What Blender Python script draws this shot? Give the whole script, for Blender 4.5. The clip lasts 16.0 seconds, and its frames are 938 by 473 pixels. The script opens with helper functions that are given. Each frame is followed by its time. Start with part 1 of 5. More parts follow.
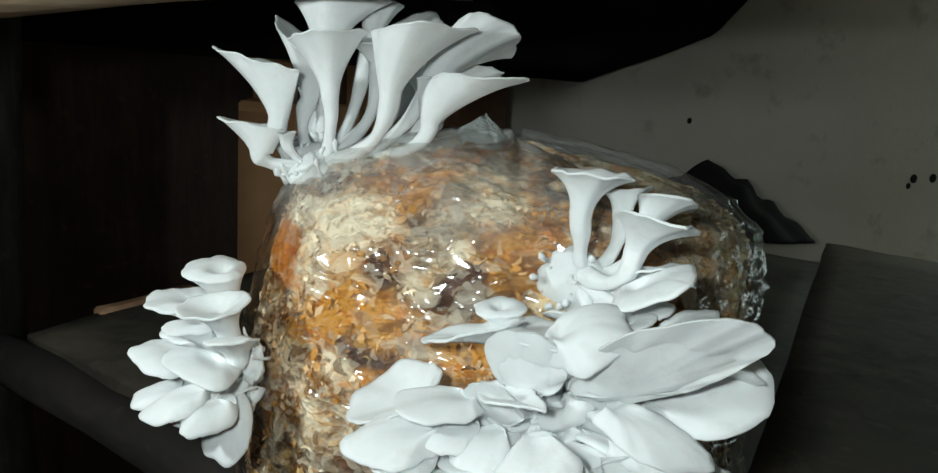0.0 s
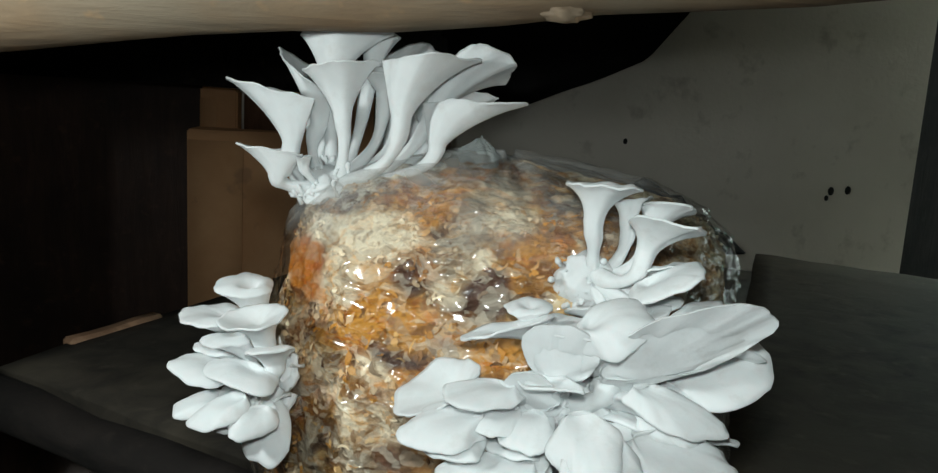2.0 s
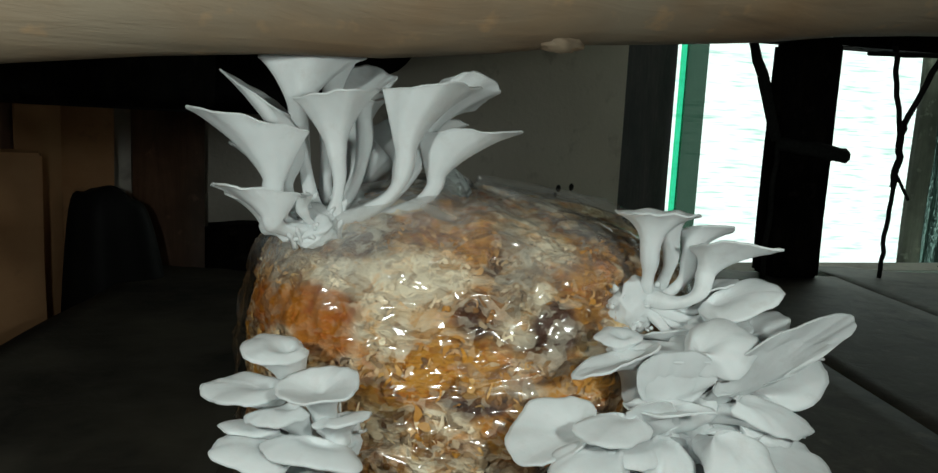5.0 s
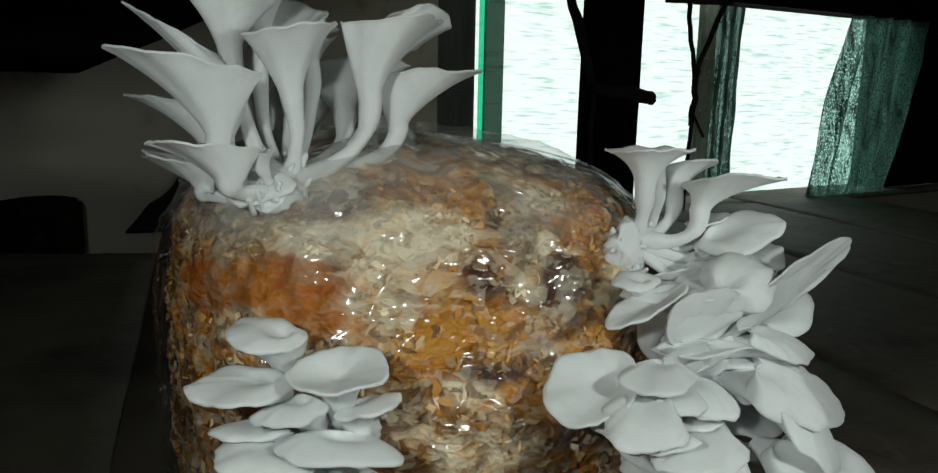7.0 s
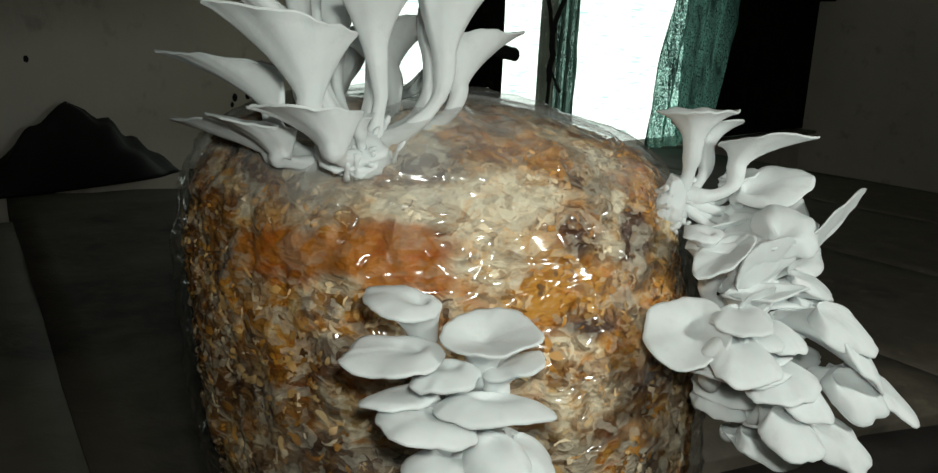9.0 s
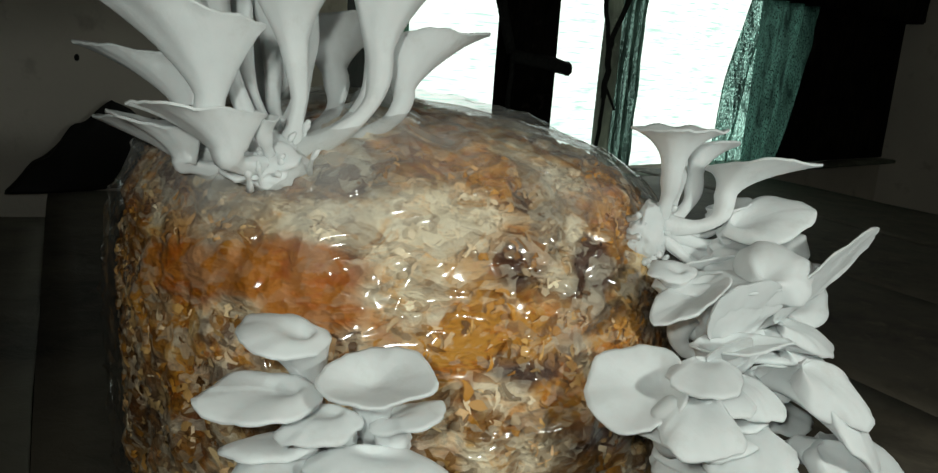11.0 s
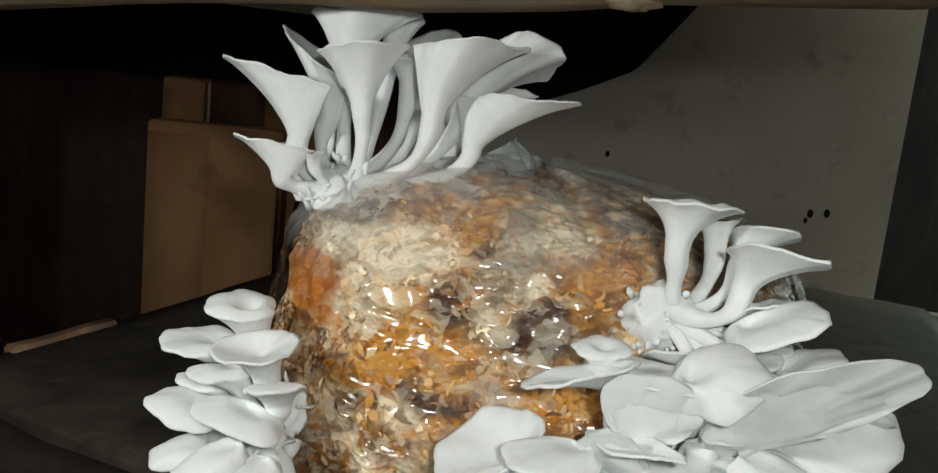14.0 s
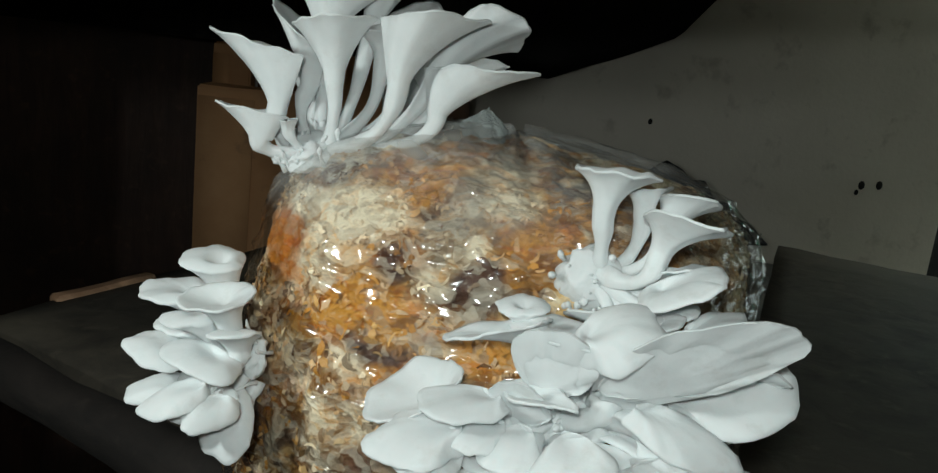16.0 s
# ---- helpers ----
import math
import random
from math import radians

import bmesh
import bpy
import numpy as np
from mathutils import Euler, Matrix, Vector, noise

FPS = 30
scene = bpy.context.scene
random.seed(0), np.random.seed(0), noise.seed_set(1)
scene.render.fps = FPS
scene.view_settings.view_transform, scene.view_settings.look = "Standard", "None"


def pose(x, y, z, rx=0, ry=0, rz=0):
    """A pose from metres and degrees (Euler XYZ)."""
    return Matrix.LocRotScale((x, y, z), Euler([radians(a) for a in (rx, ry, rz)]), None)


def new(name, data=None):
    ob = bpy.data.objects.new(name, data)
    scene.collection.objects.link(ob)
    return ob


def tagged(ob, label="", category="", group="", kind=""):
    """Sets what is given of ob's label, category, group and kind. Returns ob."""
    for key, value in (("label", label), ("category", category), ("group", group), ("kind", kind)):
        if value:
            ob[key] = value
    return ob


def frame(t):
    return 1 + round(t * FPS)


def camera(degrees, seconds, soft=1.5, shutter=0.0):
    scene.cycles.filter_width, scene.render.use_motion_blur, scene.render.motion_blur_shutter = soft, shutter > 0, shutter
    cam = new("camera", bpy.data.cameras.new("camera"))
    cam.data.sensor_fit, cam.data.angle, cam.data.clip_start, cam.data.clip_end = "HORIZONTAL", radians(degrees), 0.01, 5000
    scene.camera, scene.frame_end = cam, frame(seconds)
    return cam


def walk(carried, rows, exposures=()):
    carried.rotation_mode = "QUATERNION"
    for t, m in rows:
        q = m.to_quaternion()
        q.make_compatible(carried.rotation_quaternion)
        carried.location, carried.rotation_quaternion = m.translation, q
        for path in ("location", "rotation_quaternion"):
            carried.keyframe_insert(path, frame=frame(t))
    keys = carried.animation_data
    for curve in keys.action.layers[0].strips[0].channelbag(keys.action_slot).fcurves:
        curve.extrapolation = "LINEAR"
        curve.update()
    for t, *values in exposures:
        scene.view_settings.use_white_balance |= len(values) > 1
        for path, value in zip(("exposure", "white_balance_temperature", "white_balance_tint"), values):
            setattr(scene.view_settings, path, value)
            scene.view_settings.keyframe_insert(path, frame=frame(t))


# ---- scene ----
LENS = 61.26
cam = camera(LENS, 16.0, soft=1.35)
PATH = [
    (0, pose(-0.0001, 0.0000, 0.8400, 78.15, -3.98, 0.83)),
    (0.5, pose(-0.0006, -0.0334, 0.8375, 78.31, -3.96, 1.04)),
    (1, pose(-0.0035, -0.0691, 0.8408, 79.11, -4.25, 0.01)),
    (1.5, pose(-0.0171, -0.0680, 0.8368, 80.19, -4.21, -1.92)),
    (2, pose(-0.0400, -0.0315, 0.8379, 80.26, -3.28, -4.77)),
    (2.5, pose(-0.0525, 0.0065, 0.8389, 79.76, -2.59, -8.10)),
    (3, pose(-0.0627, 0.0343, 0.8334, 78.65, -2.70, -12.86)),
    (3.5, pose(-0.1049, 0.0306, 0.8395, 79.30, -3.34, -17.26)),
    (4, pose(-0.1386, 0.0240, 0.8428, 79.97, -3.11, -21.27)),
    (6.5, pose(-0.2356, 0.0629, 0.8423, 81.68, -1.41, -40.33)),
    (7, pose(-0.2391, 0.1031, 0.8325, 79.03, -1.19, -44.77)),
    (7.5, pose(-0.2407, 0.1318, 0.8252, 76.84, -2.27, -48.26)),
    (8, pose(-0.2683, 0.1512, 0.8325, 76.97, -2.10, -52.58)),
    (8.5, pose(-0.2956, 0.1618, 0.8338, 76.82, -2.07, -55.97)),
    (9, pose(-0.3092, 0.1829, 0.8332, 76.14, -2.24, -58.33)),
    (11.5, pose(-0.2311, 0.1429, 0.8305, 78.22, -5.17, -47.97)),
    (12, pose(-0.2178, 0.1076, 0.8386, 80.54, -4.45, -38.88)),
    (12.5, pose(-0.1980, 0.0590, 0.8327, 80.33, -4.99, -32.26)),
    (13, pose(-0.1593, 0.0368, 0.8374, 81.03, -4.82, -24.36)),
    (13.5, pose(-0.1084, 0.0300, 0.8385, 81.85, -5.12, -15.20)),
    (14, pose(-0.0703, 0.0293, 0.8301, 80.99, -6.03, -7.78)),
    (14.5, pose(-0.0422, 0.0344, 0.8252, 80.18, -6.57, -3.08)),
    (15, pose(-0.0295, 0.0327, 0.8275, 79.47, -6.46, -1.72)),
    (15.5, pose(-0.0256, 0.0372, 0.8307, 78.89, -6.24, -2.62)),
    (16, pose(-0.0274, 0.0061, 0.8371, 78.01, -6.29, -2.84)),
]
EXPOSURES = [(0.0, 0.22, 6600, 11), (2.0, 0.10, 6650, 13), (3.0, 0.0, 6750, 12), (3.5, -0.16, 6800, 11), (4.0, -0.22, 6850, 10), (6.5, -0.66, 6850, 10), (7.5, -0.54, 7000, 12), (9.0, -0.16, 7100, 12), (11.5, -0.46, 7100, 12), (12.0, -0.86, 7200, 12), (12.5, -0.76, 7250, 13), (13.0, -0.58, 7250, 14), (13.5, -0.26, 7300, 20), (14.5, 0.10, 6900, 16), (15.5, 0.06, 6750, 12), (16.0, -0.08, 6700, 11)]
walk(cam, PATH, EXPOSURES)

# ---- light ----
SHELF = 0.60                      # height of the shelf's planks
world = bpy.data.worlds.new("dim_room")
scene.world = world
world.use_nodes = True
world.node_tree.nodes["Background"].inputs[0].default_value = (0.5, 0.7, 0.75, 1)
world.node_tree.nodes["Background"].inputs[1].default_value = 0.02

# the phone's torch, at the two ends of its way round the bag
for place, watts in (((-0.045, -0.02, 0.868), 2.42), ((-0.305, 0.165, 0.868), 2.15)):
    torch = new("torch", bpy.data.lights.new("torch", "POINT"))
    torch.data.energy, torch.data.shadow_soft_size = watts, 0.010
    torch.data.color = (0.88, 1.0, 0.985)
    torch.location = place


# ---- materials ----
def rgb(c):
    return (*c, 1.0)


class Mat:
    """A node material built by short calls."""

    def __init__(self, name, rough=0.7, metal=0.0, spec=0.5):
        self.m = bpy.data.materials.new(name)
        self.m.use_nodes = True
        self.t = self.m.node_tree
        self.b = self.t.nodes["Principled BSDF"]
        self.b.inputs["Roughness"].default_value = rough
        self.b.inputs["Metallic"].default_value = metal
        self.b.inputs["Specular IOR Level"].default_value = spec
        self.co = self.t.nodes.new("ShaderNodeTexCoord").outputs["Object"]

    def node(self, kind, **k):
        n = self.t.nodes.new(kind)
        for a, v in k.items():
            n.inputs[a.replace("_", " ")].default_value = v
        return n

    def link(self, a, b):
        self.t.links.new(a, b)

    def noise(self, scale, detail=4, rough=0.6, stretch=(1, 1, 1), distort=0.0):
        mp = self.node("ShaderNodeMapping", Scale=stretch)
        self.link(self.co, mp.inputs["Vector"])
        n = self.node("ShaderNodeTexNoise", Scale=scale, Detail=detail, Roughness=rough, Distortion=distort)
        self.link(mp.outputs[0], n.inputs["Vector"])
        return n.outputs["Fac"]

    def ramp(self, fac, stops):
        r = self.t.nodes.new("ShaderNodeValToRGB")
        e = r.color_ramp.elements
        while len(e) < len(stops):
            e.new(0.5)
        for el, (p, c) in zip(e, stops):
            el.position, el.color = p, rgb(c)
        self.link(fac, r.inputs[0])
        return r.outputs[0]

    def mix(self, fac, a, b, how="MIX"):
        n = self.t.nodes.new("ShaderNodeMix")
        n.data_type, n.blend_type = "RGBA", how
        for s, v in ((n.inputs[0], fac), (n.inputs[6], a), (n.inputs[7], b)):
            if hasattr(v, "links"):
                self.link(v, s)
            else:
                s.default_value = v if not isinstance(v, tuple) else rgb(v)
        return n.outputs[2]

    def colour(self, c):
        if hasattr(c, "links"):
            self.link(c, self.b.inputs["Base Color"])
        else:
            self.b.inputs["Base Color"].default_value = rgb(c)
        return self

    def bump(self, fac, strength=0.3, dist=0.002):
        n = self.node("ShaderNodeBump", Strength=strength, Distance=dist)
        self.link(fac, n.inputs["Height"])
        self.link(n.outputs[0], self.b.inputs["Normal"])
        return n.outputs[0]


def wood(name, dark, light, along=(1, 12, 12), scale=6, rough=0.75, stain=None):
    m = Mat(name, rough)
    grain = m.noise(scale, 6, 0.65, along, 0.6)
    c = m.ramp(grain, [(0.3, dark), (0.68, light)])
    blot = m.noise(5, 4)
    c = m.mix(m.ramp(blot, [(0.42, (0, 0, 0)), (0.66, (1, 1, 1))]), c, stain or tuple(v * 0.55 for v in dark))
    spots = m.noise(45, 3)
    c = m.mix(m.ramp(spots, [(0.6, (0, 0, 0)), (0.72, (0.5, 0.5, 0.5))]), c, tuple(min(1, v * 1.5) for v in light))
    m.colour(c).bump(grain, 0.5, 0.003)
    return m.m


MUSHROOM = Mat("mushroom_flesh", 0.68, spec=0.25)
_n = MUSHROOM.noise(26, 4)
_f = MUSHROOM.noise(160, 3)
_c = MUSHROOM.ramp(_n, [(0.3, (0.67, 0.69, 0.695)), (0.7, (0.80, 0.825, 0.83))])
_c = MUSHROOM.mix(MUSHROOM.ramp(MUSHROOM.noise(75, 5, 0.65), [(0.55, (0, 0, 0)), (0.72, (0.45, 0.45, 0.45))]), _c, (0.57, 0.565, 0.545))
MUSHROOM.colour(_c).bump(MUSHROOM.mix(0.35, MUSHROOM.noise(90, 4), _f), 0.35, 0.0012)
MUSHROOM.b.inputs["Subsurface Weight"].default_value = 0.45
MUSHROOM.b.inputs["Subsurface Radius"].default_value = (0.0035, 0.003, 0.003)
MUSHROOM.b.inputs["Subsurface Scale"].default_value = 1.0
MUSHROOM = MUSHROOM.m

POLE = wood("pole_wood", (0.12, 0.062, 0.028), (0.31, 0.185, 0.09), (2, 14, 14), 5, 0.72, (0.25, 0.20, 0.14))
# one plank wood in two copies: a shaded one and a lit one
PLANK_SHADED = wood("shaded_plank_wood", (0.024, 0.021, 0.016), (0.066, 0.055, 0.041), (9, 9, 9), 3, 0.85, (0.115, 0.098, 0.07))
PLANK_LIT = wood("lit_plank_wood", (0.052, 0.044, 0.034), (0.145, 0.122, 0.09), (9, 9, 9), 3, 0.68, (0.12, 0.105, 0.08))
BEARER = wood("bark_pole_wood", (0.010, 0.0085, 0.0075), (0.034, 0.026, 0.022), (3, 3, 9), 5, 0.85)
PLANK_END = wood("fresh_wood", (0.30, 0.16, 0.09), (0.50, 0.30, 0.18), (2, 12, 12), 8, 0.7)
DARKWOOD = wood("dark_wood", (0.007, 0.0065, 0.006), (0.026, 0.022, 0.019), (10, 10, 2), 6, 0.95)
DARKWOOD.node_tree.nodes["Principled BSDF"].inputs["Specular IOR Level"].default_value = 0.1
PANEL = wood("brown_panel", (0.13, 0.062, 0.035), (0.24, 0.12, 0.07), (10, 10, 1.5), 5, 0.6)
BROWNDARK = wood("dark_brown_panel", (0.030, 0.013, 0.008), (0.062, 0.029, 0.018), (10, 10, 1.5), 5, 0.65)
FRAMEWOOD = wood("grey_board", (0.28, 0.33, 0.28), (0.46, 0.52, 0.44), (10, 10, 1.5), 6, 0.8)


def plaster():
    m = Mat("wall_plaster", 0.9, spec=0.2)
    a, b, c = m.noise(2.5, 5), m.noise(16, 5), m.noise(120, 3)
    col = m.ramp(a, [(0.3, (0.62, 0.575, 0.51)), (0.7, (0.78, 0.73, 0.65))])
    col = m.mix(m.ramp(b, [(0.58, (0, 0, 0)), (0.72, (0.7, 0.7, 0.7))]), col, (0.40, 0.36, 0.31))
    m.colour(col).bump(c, 0.4, 0.002)
    return m.m


def earth():
    m = Mat("packed_earth", 0.95, spec=0.1)
    a, b = m.noise(4, 6), m.noise(60, 4)
    m.colour(m.ramp(a, [(0.3, (0.05, 0.04, 0.03)), (0.7, (0.11, 0.09, 0.07))])).bump(b, 0.6, 0.01)
    return m.m


def cardboard():
    m = Mat("cardboard", 0.85, spec=0.2)
    a, b = m.noise(7, 5), m.noise(50, 4, 0.6, (1, 1, 9))
    col = m.ramp(a, [(0.3, (0.50, 0.255, 0.12)), (0.7, (0.66, 0.38, 0.20))])
    col = m.mix(m.ramp(m.noise(18, 4), [(0.62, (0, 0, 0)), (0.7, (0.6, 0.6, 0.6))]), col, (0.34, 0.19, 0.11))
    m.colour(col).bump(b, 0.2, 0.001)
    return m.m


def plain(name, c, rough, spec=0.5, n=30):
    m = Mat(name, rough, spec=spec)
    a = m.noise(n, 4)
    m.colour(m.ramp(a, [(0.3, tuple(v * 0.7 for v in c)), (0.7, tuple(min(1, v * 1.25) for v in c))])).bump(a, 0.3, 0.002)
    return m.m


PLASTER, EARTH, CARD = plaster(), earth(), cardboard()
BLACKSHEET = plain("black_plastic_sheet", (0.008, 0.008, 0.008), 0.6, 0.3, 14)
ROPE = plain("dark_cord", (0.03, 0.032, 0.03), 0.9, 0.2, 200)


def daylight():
    m = bpy.data.materials.new("daylight")
    m.use_nodes = True
    t = m.node_tree
    t.nodes.clear()
    co = t.nodes.new("ShaderNodeTexCoord")
    mp = t.nodes.new("ShaderNodeMapping")
    mp.inputs["Scale"].default_value = (3, 3, 38)
    n = t.nodes.new("ShaderNodeTexNoise")
    n.inputs["Scale"].default_value, n.inputs["Detail"].default_value = 3.0, 5
    r = t.nodes.new("ShaderNodeValToRGB")
    r.color_ramp.elements[0].position, r.color_ramp.elements[0].color = 0.32, (0.42, 0.70, 0.64, 1)
    r.color_ramp.elements[1].position, r.color_ramp.elements[1].color = 0.47, (0.82, 1.0, 0.98, 1)
    e, o = t.nodes.new("ShaderNodeEmission"), t.nodes.new("ShaderNodeOutputMaterial")
    e.inputs["Strength"].default_value = 1.7
    for a, b in ((co.outputs["Object"], mp.inputs[0]), (mp.outputs[0], n.inputs[0]), (n.outputs["Fac"], r.inputs[0]), (r.outputs[0], e.inputs[0]), (e.outputs[0], o.inputs[0])):
        t.links.new(a, b)
    return m


DAY = daylight()


def netting(name, c, glow, holes):
    """Woven cloth, lit through by the daylight behind it, with a fine open weave."""
    m = Mat(name, 0.9, spec=0.1)
    streak, weave = m.noise(9, 6, 0.7, (6, 6, 0.6), 0.8), m.noise(420, 1, 0.5, (1, 1, 0.5))
    m.colour(m.ramp(streak, [(0.3, tuple(v * 0.45 for v in c)), (0.7, c)]))
    tl = m.t.nodes.new("ShaderNodeBsdfTranslucent")
    m.link(m.ramp(streak, [(0.36, tuple(v * 0.12 for v in glow)), (0.62, glow)]), tl.inputs[0])
    half = m.t.nodes.new("ShaderNodeMixShader")
    half.inputs[0].default_value = 0.6
    m.link(m.b.outputs[0], half.inputs[1])
    m.link(tl.outputs[0], half.inputs[2])
    tr = m.t.nodes.new("ShaderNodeBsdfTransparent")
    tr.inputs[0].default_value = (0.6, 0.9, 0.82, 1)
    mx = m.t.nodes.new("ShaderNodeMixShader")
    m.link(m.ramp(m.mix(0.5, streak, weave), [(0.47, (0, 0, 0)), (0.62, (holes, holes, holes))]), mx.inputs[0])
    m.link(half.outputs[0], mx.inputs[1])
    m.link(tr.outputs[0], mx.inputs[2])
    out = [n for n in m.t.nodes if n.type == "OUTPUT_MATERIAL"][0]
    m.link(mx.outputs[0], out.inputs[0])
    return m.m


NET = netting("green_shade_net", (0.10, 0.16, 0.14), (0.30, 0.62, 0.54), 0.7)
NETDARK = netting("dark_green_net", (0.06, 0.09, 0.075), (0.14, 0.24, 0.20), 0.3)


def tinted_sheet(name, body, tint):
    m = bpy.data.materials.new(name)
    m.use_nodes = True
    t = m.node_tree
    b = t.nodes["Principled BSDF"]
    b.inputs["Base Color"].default_value, b.inputs["Roughness"].default_value = (*body, 1), 0.3
    tr, mx = t.nodes.new("ShaderNodeBsdfTransparent"), t.nodes.new("ShaderNodeMixShader")
    tr.inputs[0].default_value, mx.inputs[0].default_value = (*tint, 1), 0.85
    t.links.new(b.outputs[0], mx.inputs[1])
    t.links.new(tr.outputs[0], mx.inputs[2])
    t.links.new(mx.outputs[0], t.nodes["Material Output"].inputs[0])
    return m


GREENTINT = tinted_sheet("green_tint_sheet", (0.05, 0.50, 0.36), (0.18, 0.85, 0.62))
DULLSHEET = tinted_sheet("dull_plastic_sheet", (0.20, 0.26, 0.22), (0.22, 0.30, 0.26))


def substrate_mat():
    """Straw and sawdust grown through with white threads: colours laid on as stains, finer grain and painted gap shade
    in the shader.
    """
    m = Mat("straw_substrate", 0.55, spec=0.45)
    at = m.t.nodes.new("ShaderNodeAttribute")
    at.attribute_name = "stain"
    swirl = m.noise(42, 6, 0.65, (1, 1, 1.8), 1.8)
    fib = m.noise(105, 6, 0.7, (1, 1, 2.0), 2.6)
    fine = m.noise(420, 3, 0.6)
    warm = m.mix(1.0, at.outputs["Color"], (0.95, 0.62, 0.30), "MULTIPLY")
    col = m.mix(m.ramp(swirl, [(0.50, (0, 0, 0)), (0.60, (0.75, 0.75, 0.75))]), at.outputs["Color"], warm)
    # fibre gaps darkened: the shade between straws is put into the colour
    dark = m.mix(1.0, col, (0.34, 0.22, 0.14), "MULTIPLY")
    col = m.mix(m.mix(1.0, m.ramp(fib, [(0.36, (0.8, 0.8, 0.8)), (0.46, (0, 0, 0))]), at.outputs["Alpha"], "MULTIPLY"), col, dark)
    pale = m.mix(0.65, col, (0.92, 0.86, 0.72))
    col = m.mix(m.mix(1.0, m.ramp(fib, [(0.58, (0, 0, 0)), (0.68, (0.6, 0.6, 0.6))]), at.outputs["Alpha"], "MULTIPLY"), col, pale)
    # chips of straw: every cell has its own tone and a rim that stands lower
    wob = m.node("ShaderNodeTexNoise", Scale=55.0, Detail=3.0)
    m.link(m.co, wob.inputs["Vector"])
    add = m.t.nodes.new("ShaderNodeVectorMath")
    add.operation = "MULTIPLY_ADD"
    add.inputs[1].default_value = (0.016, 0.016, 0.016)
    m.link(wob.outputs["Color"], add.inputs[0])
    m.link(m.co, add.inputs[2])
    squash = m.node("ShaderNodeMapping", Scale=(1, 1, 1.9), Rotation=(0.25, 0.2, 0))
    m.link(add.outputs[0], squash.inputs[0])
    heights = []
    for scale, amount in ((85.0, 0.62), (210.0, 0.5)):
        v = m.node("ShaderNodeTexVoronoi", Scale=scale)
        m.link(squash.outputs[0], v.inputs["Vector"])
        tone = m.t.nodes.new("ShaderNodeSeparateColor")
        m.link(v.outputs["Color"], tone.inputs[0])
        chips = m.mix(1.0, m.ramp(tone.outputs[0], [(0.16, (amount, amount, amount)), (0.30, (0, 0, 0))]), at.outputs["Alpha"], "MULTIPLY")
        col = m.mix(chips, col, m.mix(1.0, col, (0.30, 0.20, 0.12), "MULTIPLY"))
        pales = m.mix(1.0, m.ramp(tone.outputs[1], [(0.70, (0, 0, 0)), (0.84, (amount, amount, amount))]), at.outputs["Alpha"], "MULTIPLY")
        col = m.mix(pales, col, m.mix(0.55, col, (0.95, 0.88, 0.70)))
        heights.append(v.outputs["Distance"])
    m.colour(col)
    h = m.mix(0.5, heights[0], heights[1])
    m.bump(m.mix(0.45, h, m.mix(0.35, fib, fine)), 0.75, 0.004)
    return m.m


def flake_mat():
    m = Mat("straw_flake", 0.55, spec=0.45)
    at = m.t.nodes.new("ShaderNodeAttribute")
    at.attribute_name = "stain"
    g = m.t.nodes.new("ShaderNodeNewGeometry")
    v = m.ramp(g.outputs["Random Per Island"], [(0.0, (0.5, 0.42, 0.36)), (0.25, (0.85, 0.8, 0.75)), (0.7, (1.05, 1.02, 1.0)), (1.0, (1.3, 1.3, 1.3))])
    m.colour(m.mix(1.0, at.outputs["Color"], v, "MULTIPLY"))
    m.bump(m.noise(260, 3), 0.4, 0.001)
    return m.m


